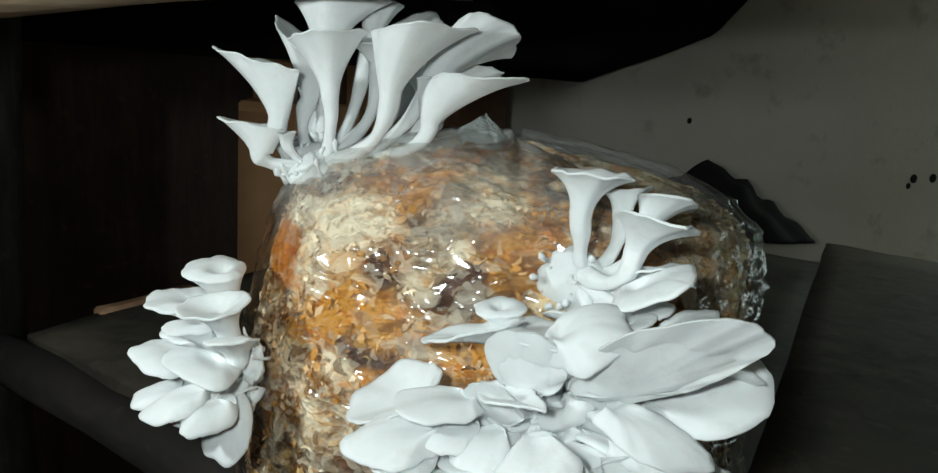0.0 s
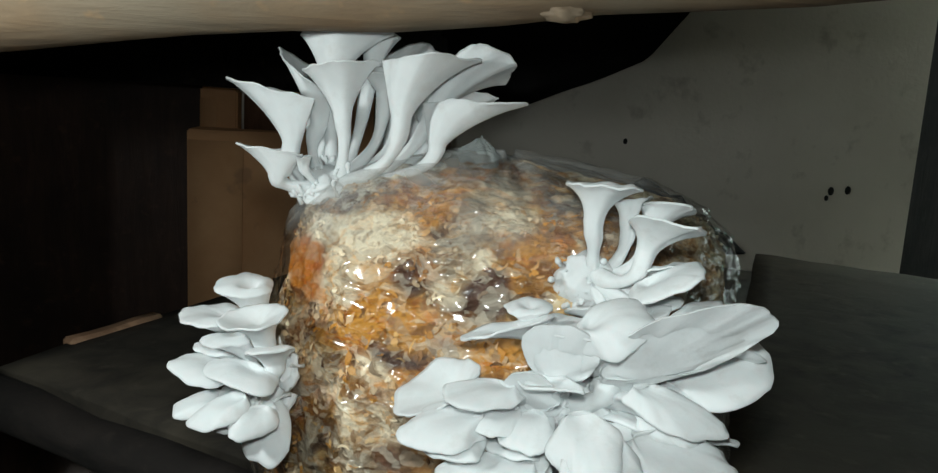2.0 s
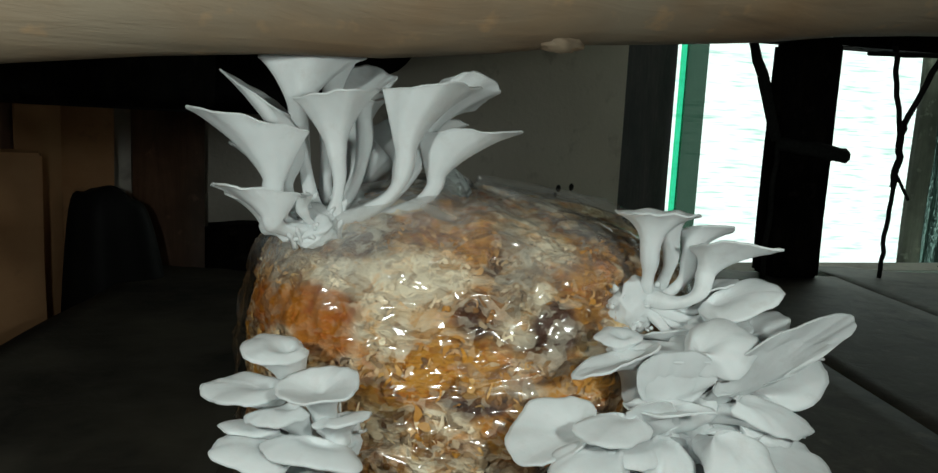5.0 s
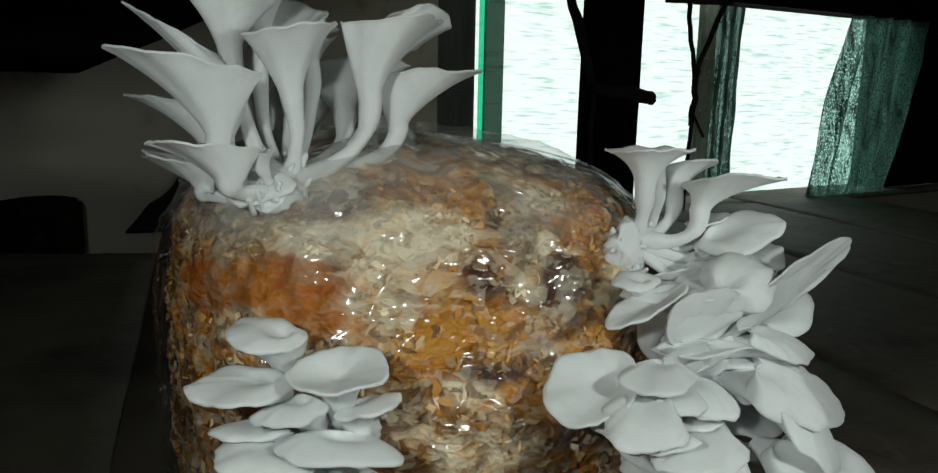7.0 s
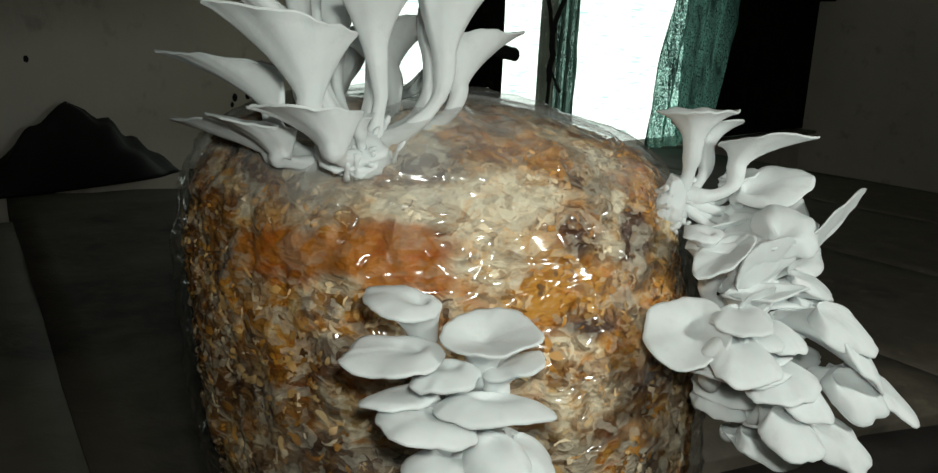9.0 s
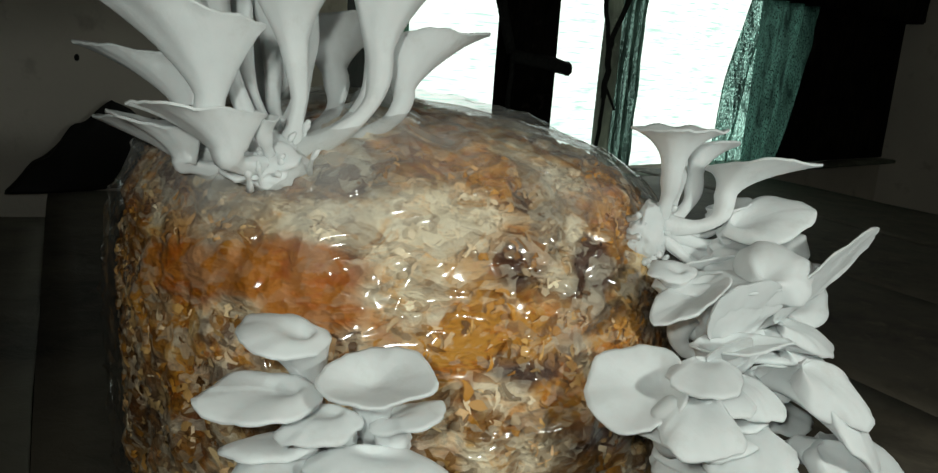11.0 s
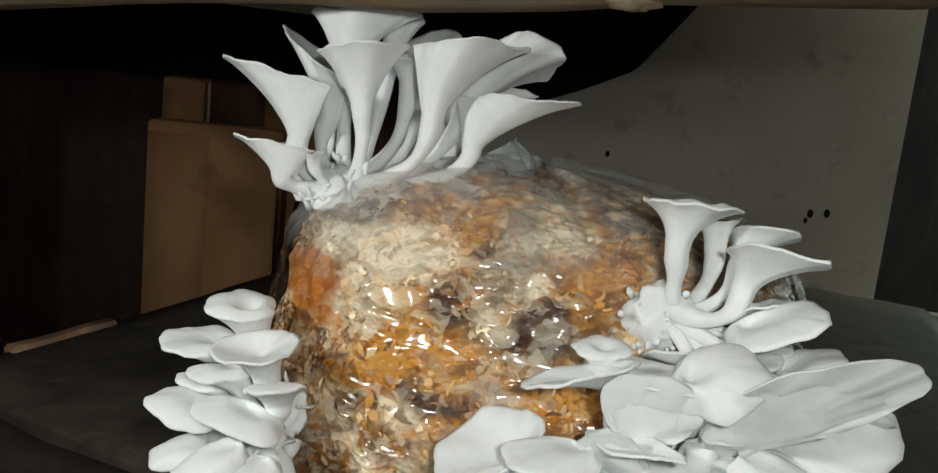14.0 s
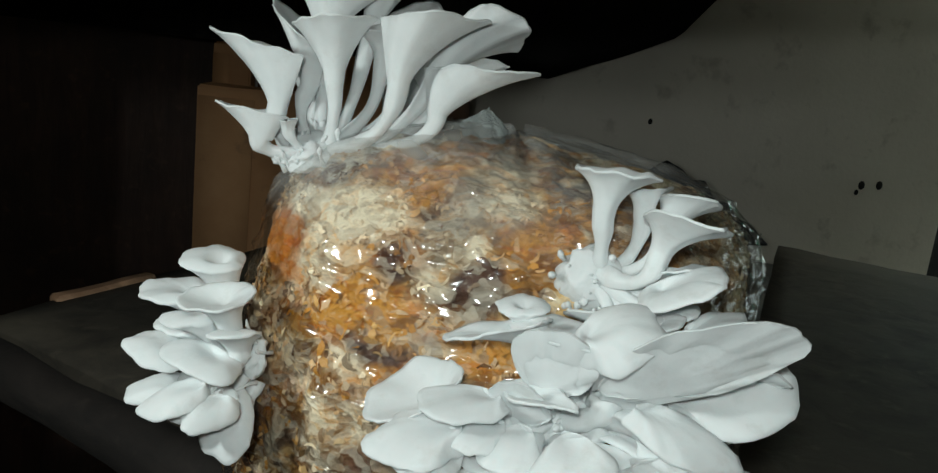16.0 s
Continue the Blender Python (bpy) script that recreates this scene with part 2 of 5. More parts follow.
def film_mat():
    """Thin clear plastic: see-through, with sharp highlights broken by creases."""
    m = Mat("clear_plastic_film", 0.12, spec=0.5)
    tr = m.t.nodes.new("ShaderNodeBsdfTransparent")
    tr.inputs[0].default_value = (1, 1, 1, 1)
    gl = m.t.nodes.new("ShaderNodeBsdfGlossy")
    gl.inputs["Roughness"].default_value = 0.13
    gl.inputs["Color"].default_value = (1, 1, 1, 1)
    # sharp thin folds where two swells of the film meet, running mostly across
    folds = []
    for scale, stretch, twist in ((13, (1, 1, 3.6), 0.7), (24, (1, 1, 2.4), 0.9), (20, (1, 1, 0.45), 0.5)):
        v = m.noise(scale, 0.5, 0.4, stretch, twist)
        folds.append(m.ramp(v, [(0.41, (0, 0, 0)), (0.50, (1, 1, 1)), (0.59, (0, 0, 0))]))
        folds[-1].node.color_ramp.interpolation = "EASE"
    creases = m.mix(0.35, m.mix(0.45, folds[0], folds[1]), folds[2])
    bump = m.node("ShaderNodeBump", Strength=1.0, Distance=0.0035)
    m.link(creases, bump.inputs["Height"])
    m.link(bump.outputs[0], gl.inputs["Normal"])
    lw = m.node("ShaderNodeLayerWeight", Blend=0.5)
    pw, fr = m.t.nodes.new("ShaderNodeMath"), m.t.nodes.new("ShaderNodeMath")
    pw.operation, fr.operation = "POWER", "MULTIPLY_ADD"
    pw.inputs[1].default_value, fr.inputs[1].default_value, fr.inputs[2].default_value = 4.0, 0.45, 0.07
    m.link(lw.outputs["Facing"], pw.inputs[0])
    m.link(pw.outputs[0], fr.inputs[0])
    haze = m.node("ShaderNodeBsdfDiffuse")
    haze.inputs[0].default_value = (0.74, 0.76, 0.74, 1)
    hz = m.t.nodes.new("ShaderNodeMixShader")
    at = m.t.nodes.new("ShaderNodeAttribute")
    at.attribute_name = "haze"
    m.link(at.outputs["Fac"], hz.inputs[0])
    m.link(tr.outputs[0], hz.inputs[1])
    m.link(haze.outputs[0], hz.inputs[2])
    mx = m.t.nodes.new("ShaderNodeMixShader")
    m.link(fr.outputs[0], mx.inputs[0])
    m.link(hz.outputs[0], mx.inputs[1])
    m.link(gl.outputs[0], mx.inputs[2])
    out = [n for n in m.t.nodes if n.type == "OUTPUT_MATERIAL"][0]
    m.link(mx.outputs[0], out.inputs[0])
    return m.m


SUBSTRATE, FLAKE, FILM = substrate_mat(), flake_mat(), film_mat()


# ---- mesh helpers ----
def part(name, bm, material, parent=None, label="", smooth=True):
    me = bpy.data.meshes.new(name)
    bm.to_mesh(me)
    bm.free()
    if smooth:
        me.shade_smooth()
    me.materials.append(material)
    ob = new(name, me)
    if parent:
        ob.parent = parent
    if label:
        tagged(ob, label)
    return ob


def thing(name, label, category, group="", kind="", at=(0, 0, 0)):
    ob = new(name)
    ob.location = at
    ob.empty_display_size = 0.02
    return tagged(ob, label, category, group, kind)


def box_bm(x0, y0, z0, x1, y1, z1, bevel=0.003, cuts=0, rough=0.0, m=None, seed=0):
    bm = bmesh.new()
    bmesh.ops.create_cube(bm, size=1)
    for v in bm.verts:
        v.co = Vector((x0 + (v.co.x + 0.5) * (x1 - x0), y0 + (v.co.y + 0.5) * (y1 - y0), z0 + (v.co.z + 0.5) * (z1 - z0)))
    if cuts:
        bmesh.ops.subdivide_edges(bm, edges=bm.edges[:], cuts=cuts, use_grid_fill=True)
    if bevel:
        bmesh.ops.bevel(bm, geom=[e for e in bm.edges if len(e.link_faces) == 2 and e.calc_face_angle(0) > 0.5], offset=bevel, segments=2, affect="EDGES")
    if rough:
        for v in bm.verts:
            v.co += noise.noise_vector(v.co * 14 + Vector((seed, 0, 0))) * rough
    if m is not None:
        bmesh.ops.transform(bm, matrix=m, verts=bm.verts[:])
    return bm


def tube_bm(points, radii, segs=12, flat=1.0, wob=0.0, seed=0):
    """A closed tube along points."""
    bm = bmesh.new()
    pts = [Vector(p) for p in points]
    rings = []
    side = None
    for i, p in enumerate(pts):
        d = (pts[min(i + 1, len(pts) - 1)] - pts[max(i - 1, 0)]).normalized()
        if side is None:
            side = d.orthogonal().normalized()
        side = (side - d * side.dot(d)).normalized()
        up = d.cross(side)
        r = radii[i] if isinstance(radii, (list, tuple)) else radii
        ring = []
        for k in range(segs):
            a = 2 * math.pi * k / segs
            q = p + (side * math.cos(a) + up * math.sin(a) * flat) * r
            if wob:
                q += noise.noise_vector(q * 22 + Vector((seed, 3, 1))) * wob
            ring.append(bm.verts.new(q))
        rings.append(ring)
    for a, b in zip(rings, rings[1:]):
        for k in range(segs):
            bm.faces.new((a[k], a[(k + 1) % segs], b[(k + 1) % segs], b[k]))
    bm.faces.new(rings[0][::-1])
    bm.faces.new(rings[-1])
    bmesh.ops.recalc_face_normals(bm, faces=bm.faces[:])
    return bm


def bez(a, c, b, n):
    return [a * (1 - t) ** 2 + c * 2 * t * (1 - t) + b * t * t for t in [i / (n - 1) for i in range(n)]]


# ---- the room ----
S = SHELF


def structure(name, bm, mat, label, cat, smooth=False):
    return tagged(part(name, bm, mat, None, "", smooth), label, cat, "", "structure")


structure("floor", box_bm(-1.9, -1.9, -0.05, 2.6, 2.2, 0.0, 0), EARTH, "packed dark earth floor below the rack", "floor")
structure("ceiling", box_bm(-1.9, -1.9, 2.3, 2.6, 2.2, 2.36, 0), PLASTER, "plain grey plastered ceiling of the room", "ceiling")
structure("wall_north", box_bm(-1.9, 1.345, 0, 0.90, 1.42, 2.3, 0), PLASTER, "dull grey-brown plastered wall with stains", "wall")
structure("wall_west", box_bm(-1.9, -1.82, 0, -1.82, 1.345, 2.3, 0), PLASTER, "dull grey plastered side wall", "wall")
structure("wall_south", box_bm(-1.9, -1.9, 0, 2.6, -1.82, 2.3, 0), PLASTER, "dull grey plastered wall behind the rack", "wall")
structure("wall_far_east", box_bm(2.5, -1.82, 0, 2.58, 0.66, 2.3, 0), PLASTER, "dull grey plastered end wall", "wall")

# the wall with the window runs at a slant; s runs along it
W0, WD = Vector((0.81, 0.99)), Vector((0.97, -0.245)).normalized()
WANG = math.degrees(math.atan2(WD.y, WD.x))
WM = pose(W0.x, W0.y, SHELF, 0, 0, WANG)       # x along the wall, y outwards, z from the shelf's level


def wbox(s0, z0, s1, z1, y0, y1, bevel=0.003, **k):
    return box_bm(s0, y0, z0, s1, y1, z1, bevel, m=WM, **k)


structure("wall_east_sill", wbox(-0.05, -0.6, 1.85, -0.002, 0.05, 0.13, 0), PLASTER, "plastered wall below the window opening", "wall")
structure("wall_east_top", wbox(0.0, 0.45, 1.85, 1.7, 0.05, 0.13, 0), PLASTER, "plastered wall above the window opening", "wall")
# the end wall and the niche side take the near-black material
structure("wall_east_end", wbox(1.08, -0.002, 1.85, 0.45, 0.05, 0.13, 0), DARKWOOD, "dark wall beside the window opening", "wall")
structure("wall_east_return", box_bm(0, 0, 0, 0.60, 0.03, 2.3, 0, m=pose(0.852, 1.345, 0, 0, 0, 34.2)), DARKWOOD, "dark side of the window niche", "wall")
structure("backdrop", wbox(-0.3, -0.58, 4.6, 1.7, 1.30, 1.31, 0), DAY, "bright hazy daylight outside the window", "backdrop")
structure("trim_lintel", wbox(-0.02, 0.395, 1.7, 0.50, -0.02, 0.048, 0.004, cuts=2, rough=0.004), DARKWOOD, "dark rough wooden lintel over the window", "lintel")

win = thing("window_1", "unglazed window with dark wooden posts and bright daylight", "window", kind="structure")
part("dull_sheet", wbox(0.375, -0.58, 0.440, 1.7, 0.792, 0.794, 0.0), DULLSHEET, win, "strip of dull grey-green plastic")
part("board", wbox(0.655, -0.09, 0.705, 0.5, 0.265, 0.285, 0.003, cuts=3, rough=0.004), FRAMEWOOD, win, "weathered grey upright board")
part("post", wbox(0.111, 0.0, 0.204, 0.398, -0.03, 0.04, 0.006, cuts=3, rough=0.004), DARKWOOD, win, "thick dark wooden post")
# green filter added only to tint this strip of the daylight
part("green_tint", wbox(0.352, -0.58, 0.3745, 1.7, 0.782, 0.784, 0.0), GREENTINT, win, "added clear green sheet that tints a strip of daylight")
part("sill", wbox(-0.02, -0.012, 1.7, -0.002, -0.01, 0.05, 0.002), FRAMEWOOD, win, "narrow weathered sill")


def cloth_strip(name, s_bot, s_top, z0, z1, width, y, mat, parent, label, folds=5, seed=0):
    """A hanging strip of cloth with folds; it leans from s_bot to s_top."""
    bm = bmesh.new()
    nu, nv = 26, 22
    grid = []
    for j in range(nv):
        v = j / (nv - 1)
        row = []
        for i in range(nu):
            u = i / (nu - 1)
            s = s_bot + (s_top - s_bot) * v + (u - 0.5) * width * (1 + 0.08 * math.sin(5 * v + seed))
            d = y + 0.012 * math.sin(u * folds * 6.3 + seed + 1.5 * v) + 0.006 * noise.noise((s * 20, v * 6, seed))
            row.append(bm.verts.new(WM @ Vector((s, d, z0 + (z1 - z0) * v))))
        grid.append(row)
    for j in range(nv - 1):
        for i in range(nu - 1):
            bm.faces.new((grid[j][i], grid[j][i + 1], grid[j + 1][i + 1], grid[j + 1][i]))
    bmesh.ops.solidify(bm, geom=bm.faces[:], thickness=0.0015)
    ob = part(name, bm, mat, parent, label if parent else "")
    return ob


tagged(cloth_strip("shade_net", 0.74, 0.76, -0.06, 0.44, 0.10, 0.27, NETDARK, None, "", 3, 1), "strip of dark green shade net hanging beside the post", "net curtain")
tagged(cloth_strip("shade_net", 0.86, 0.98, 0.0, 0.397, 0.30, 0.0, NET, None, "", 4, 5), "wide worn green shade net with daylight through it", "net curtain")


def cord(points, r, label, seed=0):
    bm = tube_bm([WM @ Vector(p) for p in points], r, 8, 1.0, r * 0.6, seed)
    return tagged(part("cord", bm, ROPE), label, "cord", "cords at the window")


def wig(a, b, n, amp, seed):
    a, b = Vector(a), Vector(b)
    return [a.lerp(b, i / (n - 1)) + Vector((noise.noise((i * 0.7, seed, 0)), 0, 0)) * amp for i in range(n)]


cord(wig((0.018, -0.035, 0.40), (0.083, -0.04, 0.235), 9, 0.004, 1), 0.008, "thick dark cord slanting to the window post")
cord(wig((0.086, -0.04, 0.24), (0.088, -0.03, 0.0), 12, 0.004, 2), 0.0045, "thin dark cord hanging along the window post")
cord([Vector((0.085 + 0.045 * (1 - math.cos(a)) * 1.45, -0.04 - 0.012 * math.sin(a), 0.23 - 0.006 * a)) for a in [i * math.pi / 8 for i in range(9)]], 0.012, "dark cord wound round the window post")
cord(wig((0.30, -0.03, 0.40), (0.335, -0.03, 0.235), 9, 0.008, 3), 0.0045, "dark cord tied under the lintel")
cord(wig((0.405, -0.03, 0.40), (0.335, -0.03, 0.262), 8, 0.004, 4), 0.005, "dark cord meeting a knot")
cord(wig((0.335, -0.03, 0.275), (0.333, -0.03, 0.16), 12, 0.010, 5), 0.006, "knotted dark cord hanging in the window")
cord(wig((0.333, -0.03, 0.165), (0.325, -0.03, 0.0), 12, 0.006, 6), 0.004, "thin cord end hanging to the sill")
cord(wig((0.334, -0.03, 0.185), (0.368, -0.03, 0.14), 6, 0.005, 7), 0.0028, "loose frayed cord end")
cord(wig((0.25, -0.03, 0.385), (0.42, -0.03, 0.39), 9, 0.0, 8), 0.004, "dark cord tied along the lintel")

# ---- back of the room ----
structure("wall_panel", box_bm(-1.5, 1.325, 0, -0.36, 1.343, 1.6, 0.002), BROWNDARK, "dark brown wooden panelling on the wall", "panelling")
pan = thing("wall_board", "reddish-brown wooden boards against the wall", "boards", at=(-0.2, 1.3, 0))
part("board", box_bm(-0.30, 1.324, 0, -0.16, 1.343, 0.95, 0.004, m=Matrix.Translation((0.2, -1.3, 0))), PANEL, pan)
part("board", box_bm(-0.058, 1.30, 0, 0.045, 1.335, 0.90, 0.004, m=Matrix.Translation((0.2, -1.3, 0))), PANEL, pan)
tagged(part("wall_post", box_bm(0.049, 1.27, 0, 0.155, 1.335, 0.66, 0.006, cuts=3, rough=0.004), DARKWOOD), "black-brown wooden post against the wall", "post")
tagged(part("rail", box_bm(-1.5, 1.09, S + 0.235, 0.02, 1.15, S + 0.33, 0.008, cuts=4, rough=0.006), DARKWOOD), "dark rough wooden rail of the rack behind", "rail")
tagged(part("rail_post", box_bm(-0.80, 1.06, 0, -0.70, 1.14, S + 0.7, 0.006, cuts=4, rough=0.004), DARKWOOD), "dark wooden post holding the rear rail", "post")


def heap(name, label, centre, size, height, seed, lean=0.0, steep=1.15):
    """A crumpled sheet lying in a pile."""
    bm = bmesh.new()
    n, m = 44, 20
    top = bm.verts.new((centre[0] + lean, centre[1], centre[2] + height))
    prev = None
    for j in range(1, m + 1):
        f = j / m
        ring = []
        for i in range(n):
            a = 2 * math.pi * i / n
            w = 1 + 0.22 * noise.noise((math.cos(a) * 1.7, math.sin(a) * 1.7, seed))
            x, y = math.cos(a) * size[0] * f * w + lean * (1 - f), math.sin(a) * size[1] * f * w
            z = height * max(0, (1 - f ** steep)) + 0.016 * f * (1 - f) * 4 * noise.noise((x * 30, y * 30, seed + f * 3))
            ring.append(bm.verts.new((centre[0] + x, centre[1] + y, centre[2] + max(0.0, z))))
        for i in range(n):
            if prev is None:
                bm.faces.new((top, ring[i], ring[(i + 1) % n]))
            else:
                bm.faces.new((prev[i], ring[i], ring[(i + 1) % n], prev[(i + 1) % n]))
        prev = ring
    bm.faces.new(prev[::-1])
    return tagged(part(name, bm, BLACKSHEET), label, "plastic sheet")


heap("crumpled_sheet", "crumpled black plastic sheet heaped against the wall", (0.40, 1.298, S), (0.18, 0.036), 0.125, 3, -0.02)
heap("plastic_sack", "slumped black plastic sack standing beside the carton", (-0.085, 1.215, 0), (0.10, 0.055), S + 0.125, 8, -0.03, 5)


def hanging_sheet():
    """A black sheet that hangs from above, its hem running up to one side."""
    bm = bmesh.new()
    nu, nv = 40, 14
    g = []
    for j in range(nv):
        v = j / (nv - 1)
        row = []
        for i in range(nu):
            u = i / (nu - 1)
            x = -0.02 + u * 0.47
            hem = 0.235 + max(0, x - 0.16) * 0.42 + max(0, x - 0.36) * 0.9 + 0.006 * noise.noise((x * 9, 0, 2))
            z = hem + (0.62 - hem) * v
            y = 1.275 + 0.012 * math.sin(x * 26 + v) + 0.02 * v
            row.append(bm.verts.new((x, y, S + z)))
        g.append(row)
    for j in range(nv - 1):
        for i in range(nu - 1):
            bm.faces.new((g[j][i], g[j][i + 1], g[j + 1][i + 1], g[j + 1][i]))
    bmesh.ops.solidify(bm, geom=bm.faces[:], thickness=0.002)
    return tagged(part("hanging_sheet", bm, BLACKSHEET), "black plastic sheet hanging down the wall", "plastic sheet")


hanging_sheet()


def carton(x0, y0, z0, x1, y1, z1, turn, label):
    c = thing("carton", label, "carton", "cartons on the shelf", at=(x0, y0, z0))
    c.rotation_euler = (0, 0, radians(turn))
    w, d, h = x1 - x0, y1 - y0, z1 - z0
    part("body", box_bm(0, 0, 0, w, d, h, 0.003, cuts=4, rough=0.003, seed=w * 90), CARD, c, smooth=False)
    part("flap", box_bm(0.002, -0.004, h * 0.5, w * 0.46, -0.001, h * 0.98, 0.001), CARD, c)
    return c


carton(-0.36, 1.20, 0, -0.178, 1.28, S + 0.172, 0, "tall worn brown cardboard carton standing against the wall")
carton(-0.362, 1.283, 0, -0.302, 1.32, S + 0.235, 0, "narrow brown cardboard carton behind a wider one")
carton(-0.212, 1.284, 0, -0.085, 1.32, S + 0.258, 0, "scuffed brown cardboard carton behind a wider one")

for x, z, r in ((0.745, 0.113, 0.006), (0.777, 0.116, 0.006), (0.738, 0.100, 0.004), (0.355, 0.183, 0.004)):
    bm = bmesh.new()
    bmesh.ops.create_uvsphere(bm, u_segments=12, v_segments=8, radius=r)
    bmesh.ops.scale(bm, vec=(1, 0.5, 1.3), verts=bm.verts[:])
    bmesh.ops.translate(bm, vec=(x, 1.345, S + z), verts=bm.verts[:])
    tagged(part("wall_plug", bm, BLACKSHEET), "small dark plug in the wall", "plug", "plugs in the wall")

# ---- the rack ----
E_, D_ = Vector((0.815, -0.58)).normalized(), Vector((0.44, 0.90)).normalized()   # along the front edge, and back from it
F0 = Vector((-0.362, 0.626))
RACK = Matrix(((E_.x, D_.x, 0, F0.x), (E_.y, D_.y, 0, F0.y), (0, 0, 1, S), (0, 0, 0, 1)))
shelf = thing("shelf", "weathered brown plank shelf of a rough wooden rack", "shelf", kind="structure")
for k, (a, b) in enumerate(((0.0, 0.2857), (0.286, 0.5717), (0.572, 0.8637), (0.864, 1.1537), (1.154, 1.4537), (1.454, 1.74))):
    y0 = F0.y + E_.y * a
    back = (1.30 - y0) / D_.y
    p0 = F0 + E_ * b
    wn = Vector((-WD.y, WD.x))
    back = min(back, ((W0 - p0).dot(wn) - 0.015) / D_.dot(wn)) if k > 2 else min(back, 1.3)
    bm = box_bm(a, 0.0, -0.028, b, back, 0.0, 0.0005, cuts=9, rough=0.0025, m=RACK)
    # left planks darkened in colour, since the second torch overlights that side
    part("plank", bm, PLANK_SHADED if k < 2 else PLANK_LIT, shelf)
part("plank_edge", box_bm(-0.006, 0.065, -0.015, 0.010, 0.18, 0.004, 0.002, cuts=3, rough=0.003, m=RACK), PLANK_END, shelf, "freshly split orange plank edge")
bearer = [RACK @ Vector((-0.02 + i * 0.075, -0.010, -0.027 + 0.002 * math.sin(i * 1.3))) for i in range(26)]
tagged(part("front_bearer", tube_bm(bearer, [0.0205 + 0.002 * math.sin(i * 2.1) for i in range(26)], 20, 1.0, 0.006, 4), BEARER), "rough round wooden bearer under the shelf's front", "bearer")
tagged(part("rack_post", tube_bm([RACK @ Vector((-0.10, 0.0 + 0.004 * math.sin(i), -0.6 + i * 0.11)) for i in range(13)], 0.045, 14, 1.0, 0.006, 7), DARKWOOD), "dark round wooden post at the rack's corner", "post")

# pole of the upper tier, right above the mushrooms
pole_pts = [Vector((x, 0.366 - 0.18 * x + 0.002 * math.sin(x * 18), S + 0.3195 + 0.102 * x + 0.0015 * math.sin(x * 34))) for x in [-0.95 + i * 0.05 for i in range(38)]]
upper = tagged(part("upper_pole", tube_bm(pole_pts, [0.0435 + 0.0015 * math.sin(i * 1.1) for i in range(38)], 24, 1.0, 0.003, 2), POLE), "smooth weathered wooden pole of the upper tier", "pole")
# planks out of view, set here to cast shadow and close off the top
tagged(part("upper_boards", box_bm(-1.3, 0.33, S + 0.45, 0.75, 1.05, S + 0.475, 0.003, cuts=5, rough=0.004), DARKWOOD), "unseen dark planks of the upper tier over the bag", "boards")
lump = bmesh.new()
bmesh.ops.create_icosphere(lump, subdivisions=3, radius=1)
for v in lump.verts:
    v.co = Vector((v.co.x * 0.012, v.co.y * 0.008, v.co.z * 0.0045)) * (1 + 0.5 * noise.noise(v.co * 2.3)) + Vector((0.035, 0.350, S + 0.281))
part("resin_lump", lump, POLE, None).parent = upper

# light from under the rack: a glowing strip before the wall stands in for daylight
structure("backdrop_strip", box_bm(0, 0, 0, 0.24, 0.004, 0.013, 0.0, cuts=14, rough=0.006, m=pose(-0.60, 1.314, 0.140, 0, 17, 0)), DAY, "glowing strip standing for daylight at the foot of the wall", "backdrop")

# ---- the grow bag ----
BAG = Vector((0.02, 0.405))
BAG_Z = [(0.000, 0.085), (0.006, 0.108), (0.02, 0.119), (0.05, 0.1245), (0.09, 0.1255), (0.125, 0.1245), (0.155, 0.121), (0.172, 0.115), (0.185, 0.103), (0.194, 0.085), (0.200, 0.060), (0.204, 0.030), (0.2055, 0.0)]


def bag_profile(f):
    """Height and radius of the bag's outline at f from 0 (foot) to 1 (middle of the top)."""
    k = f * (len(BAG_Z) - 1)
    i = min(int(k), len(BAG_Z) - 2)
    u = k - i
    p = [BAG_Z[max(0, min(len(BAG_Z) - 1, i + j))] for j in (-1, 0, 1, 2)]
    c = [0.5 * (2 * b + (c_ - a) * u + (2 * a - 5 * b + 4 * c_ - d) * u * u + (3 * b - a - 3 * c_ + d) * u ** 3) for a, b, c_, d in zip(*p)]
    return c[0], max(0.0, c[1])


def bag_point(th, f, out=0.0):
    """th: degrees round the bag, 0 towards -y, growing towards +x."""
    z, r = bag_profile(f)
    a = radians(th)
    n = noise.noise((math.sin(a) * 2.1, math.cos(a) * 2.1, z * 14))
    n2 = noise.noise((math.sin(a) * 6.3, math.cos(a) * 6.3, z * 48 + 4))
    w = min(1.0, r / 0.06)
    r -= 0.004 * max(0.0, math.cos(a + radians(100))) * w
    front = 0.009 * max(0.0, math.cos(a + radians(25))) ** 2 * max(0.0, 1 - abs(z - 0.12) / 0.09)
    r2 = (r + (0.0045 * n + 0.0022 * n2) * w + front * w + out)
    top = max(0.0, (z - 0.17) / 0.035)
    zz = z + (0.008 * n + 0.003 * n2) * top + out * top - 0.010 * top * math.sin(a + radians(-15)) * (r / 0.12)
    lean = min(0.0, z - 0.135) / 0.10
    return Vector((BAG.x + r2 * math.sin(a) + 0.007 * lean, BAG.y - r2 * math.cos(a) + 0.022 * lean, S + zz))


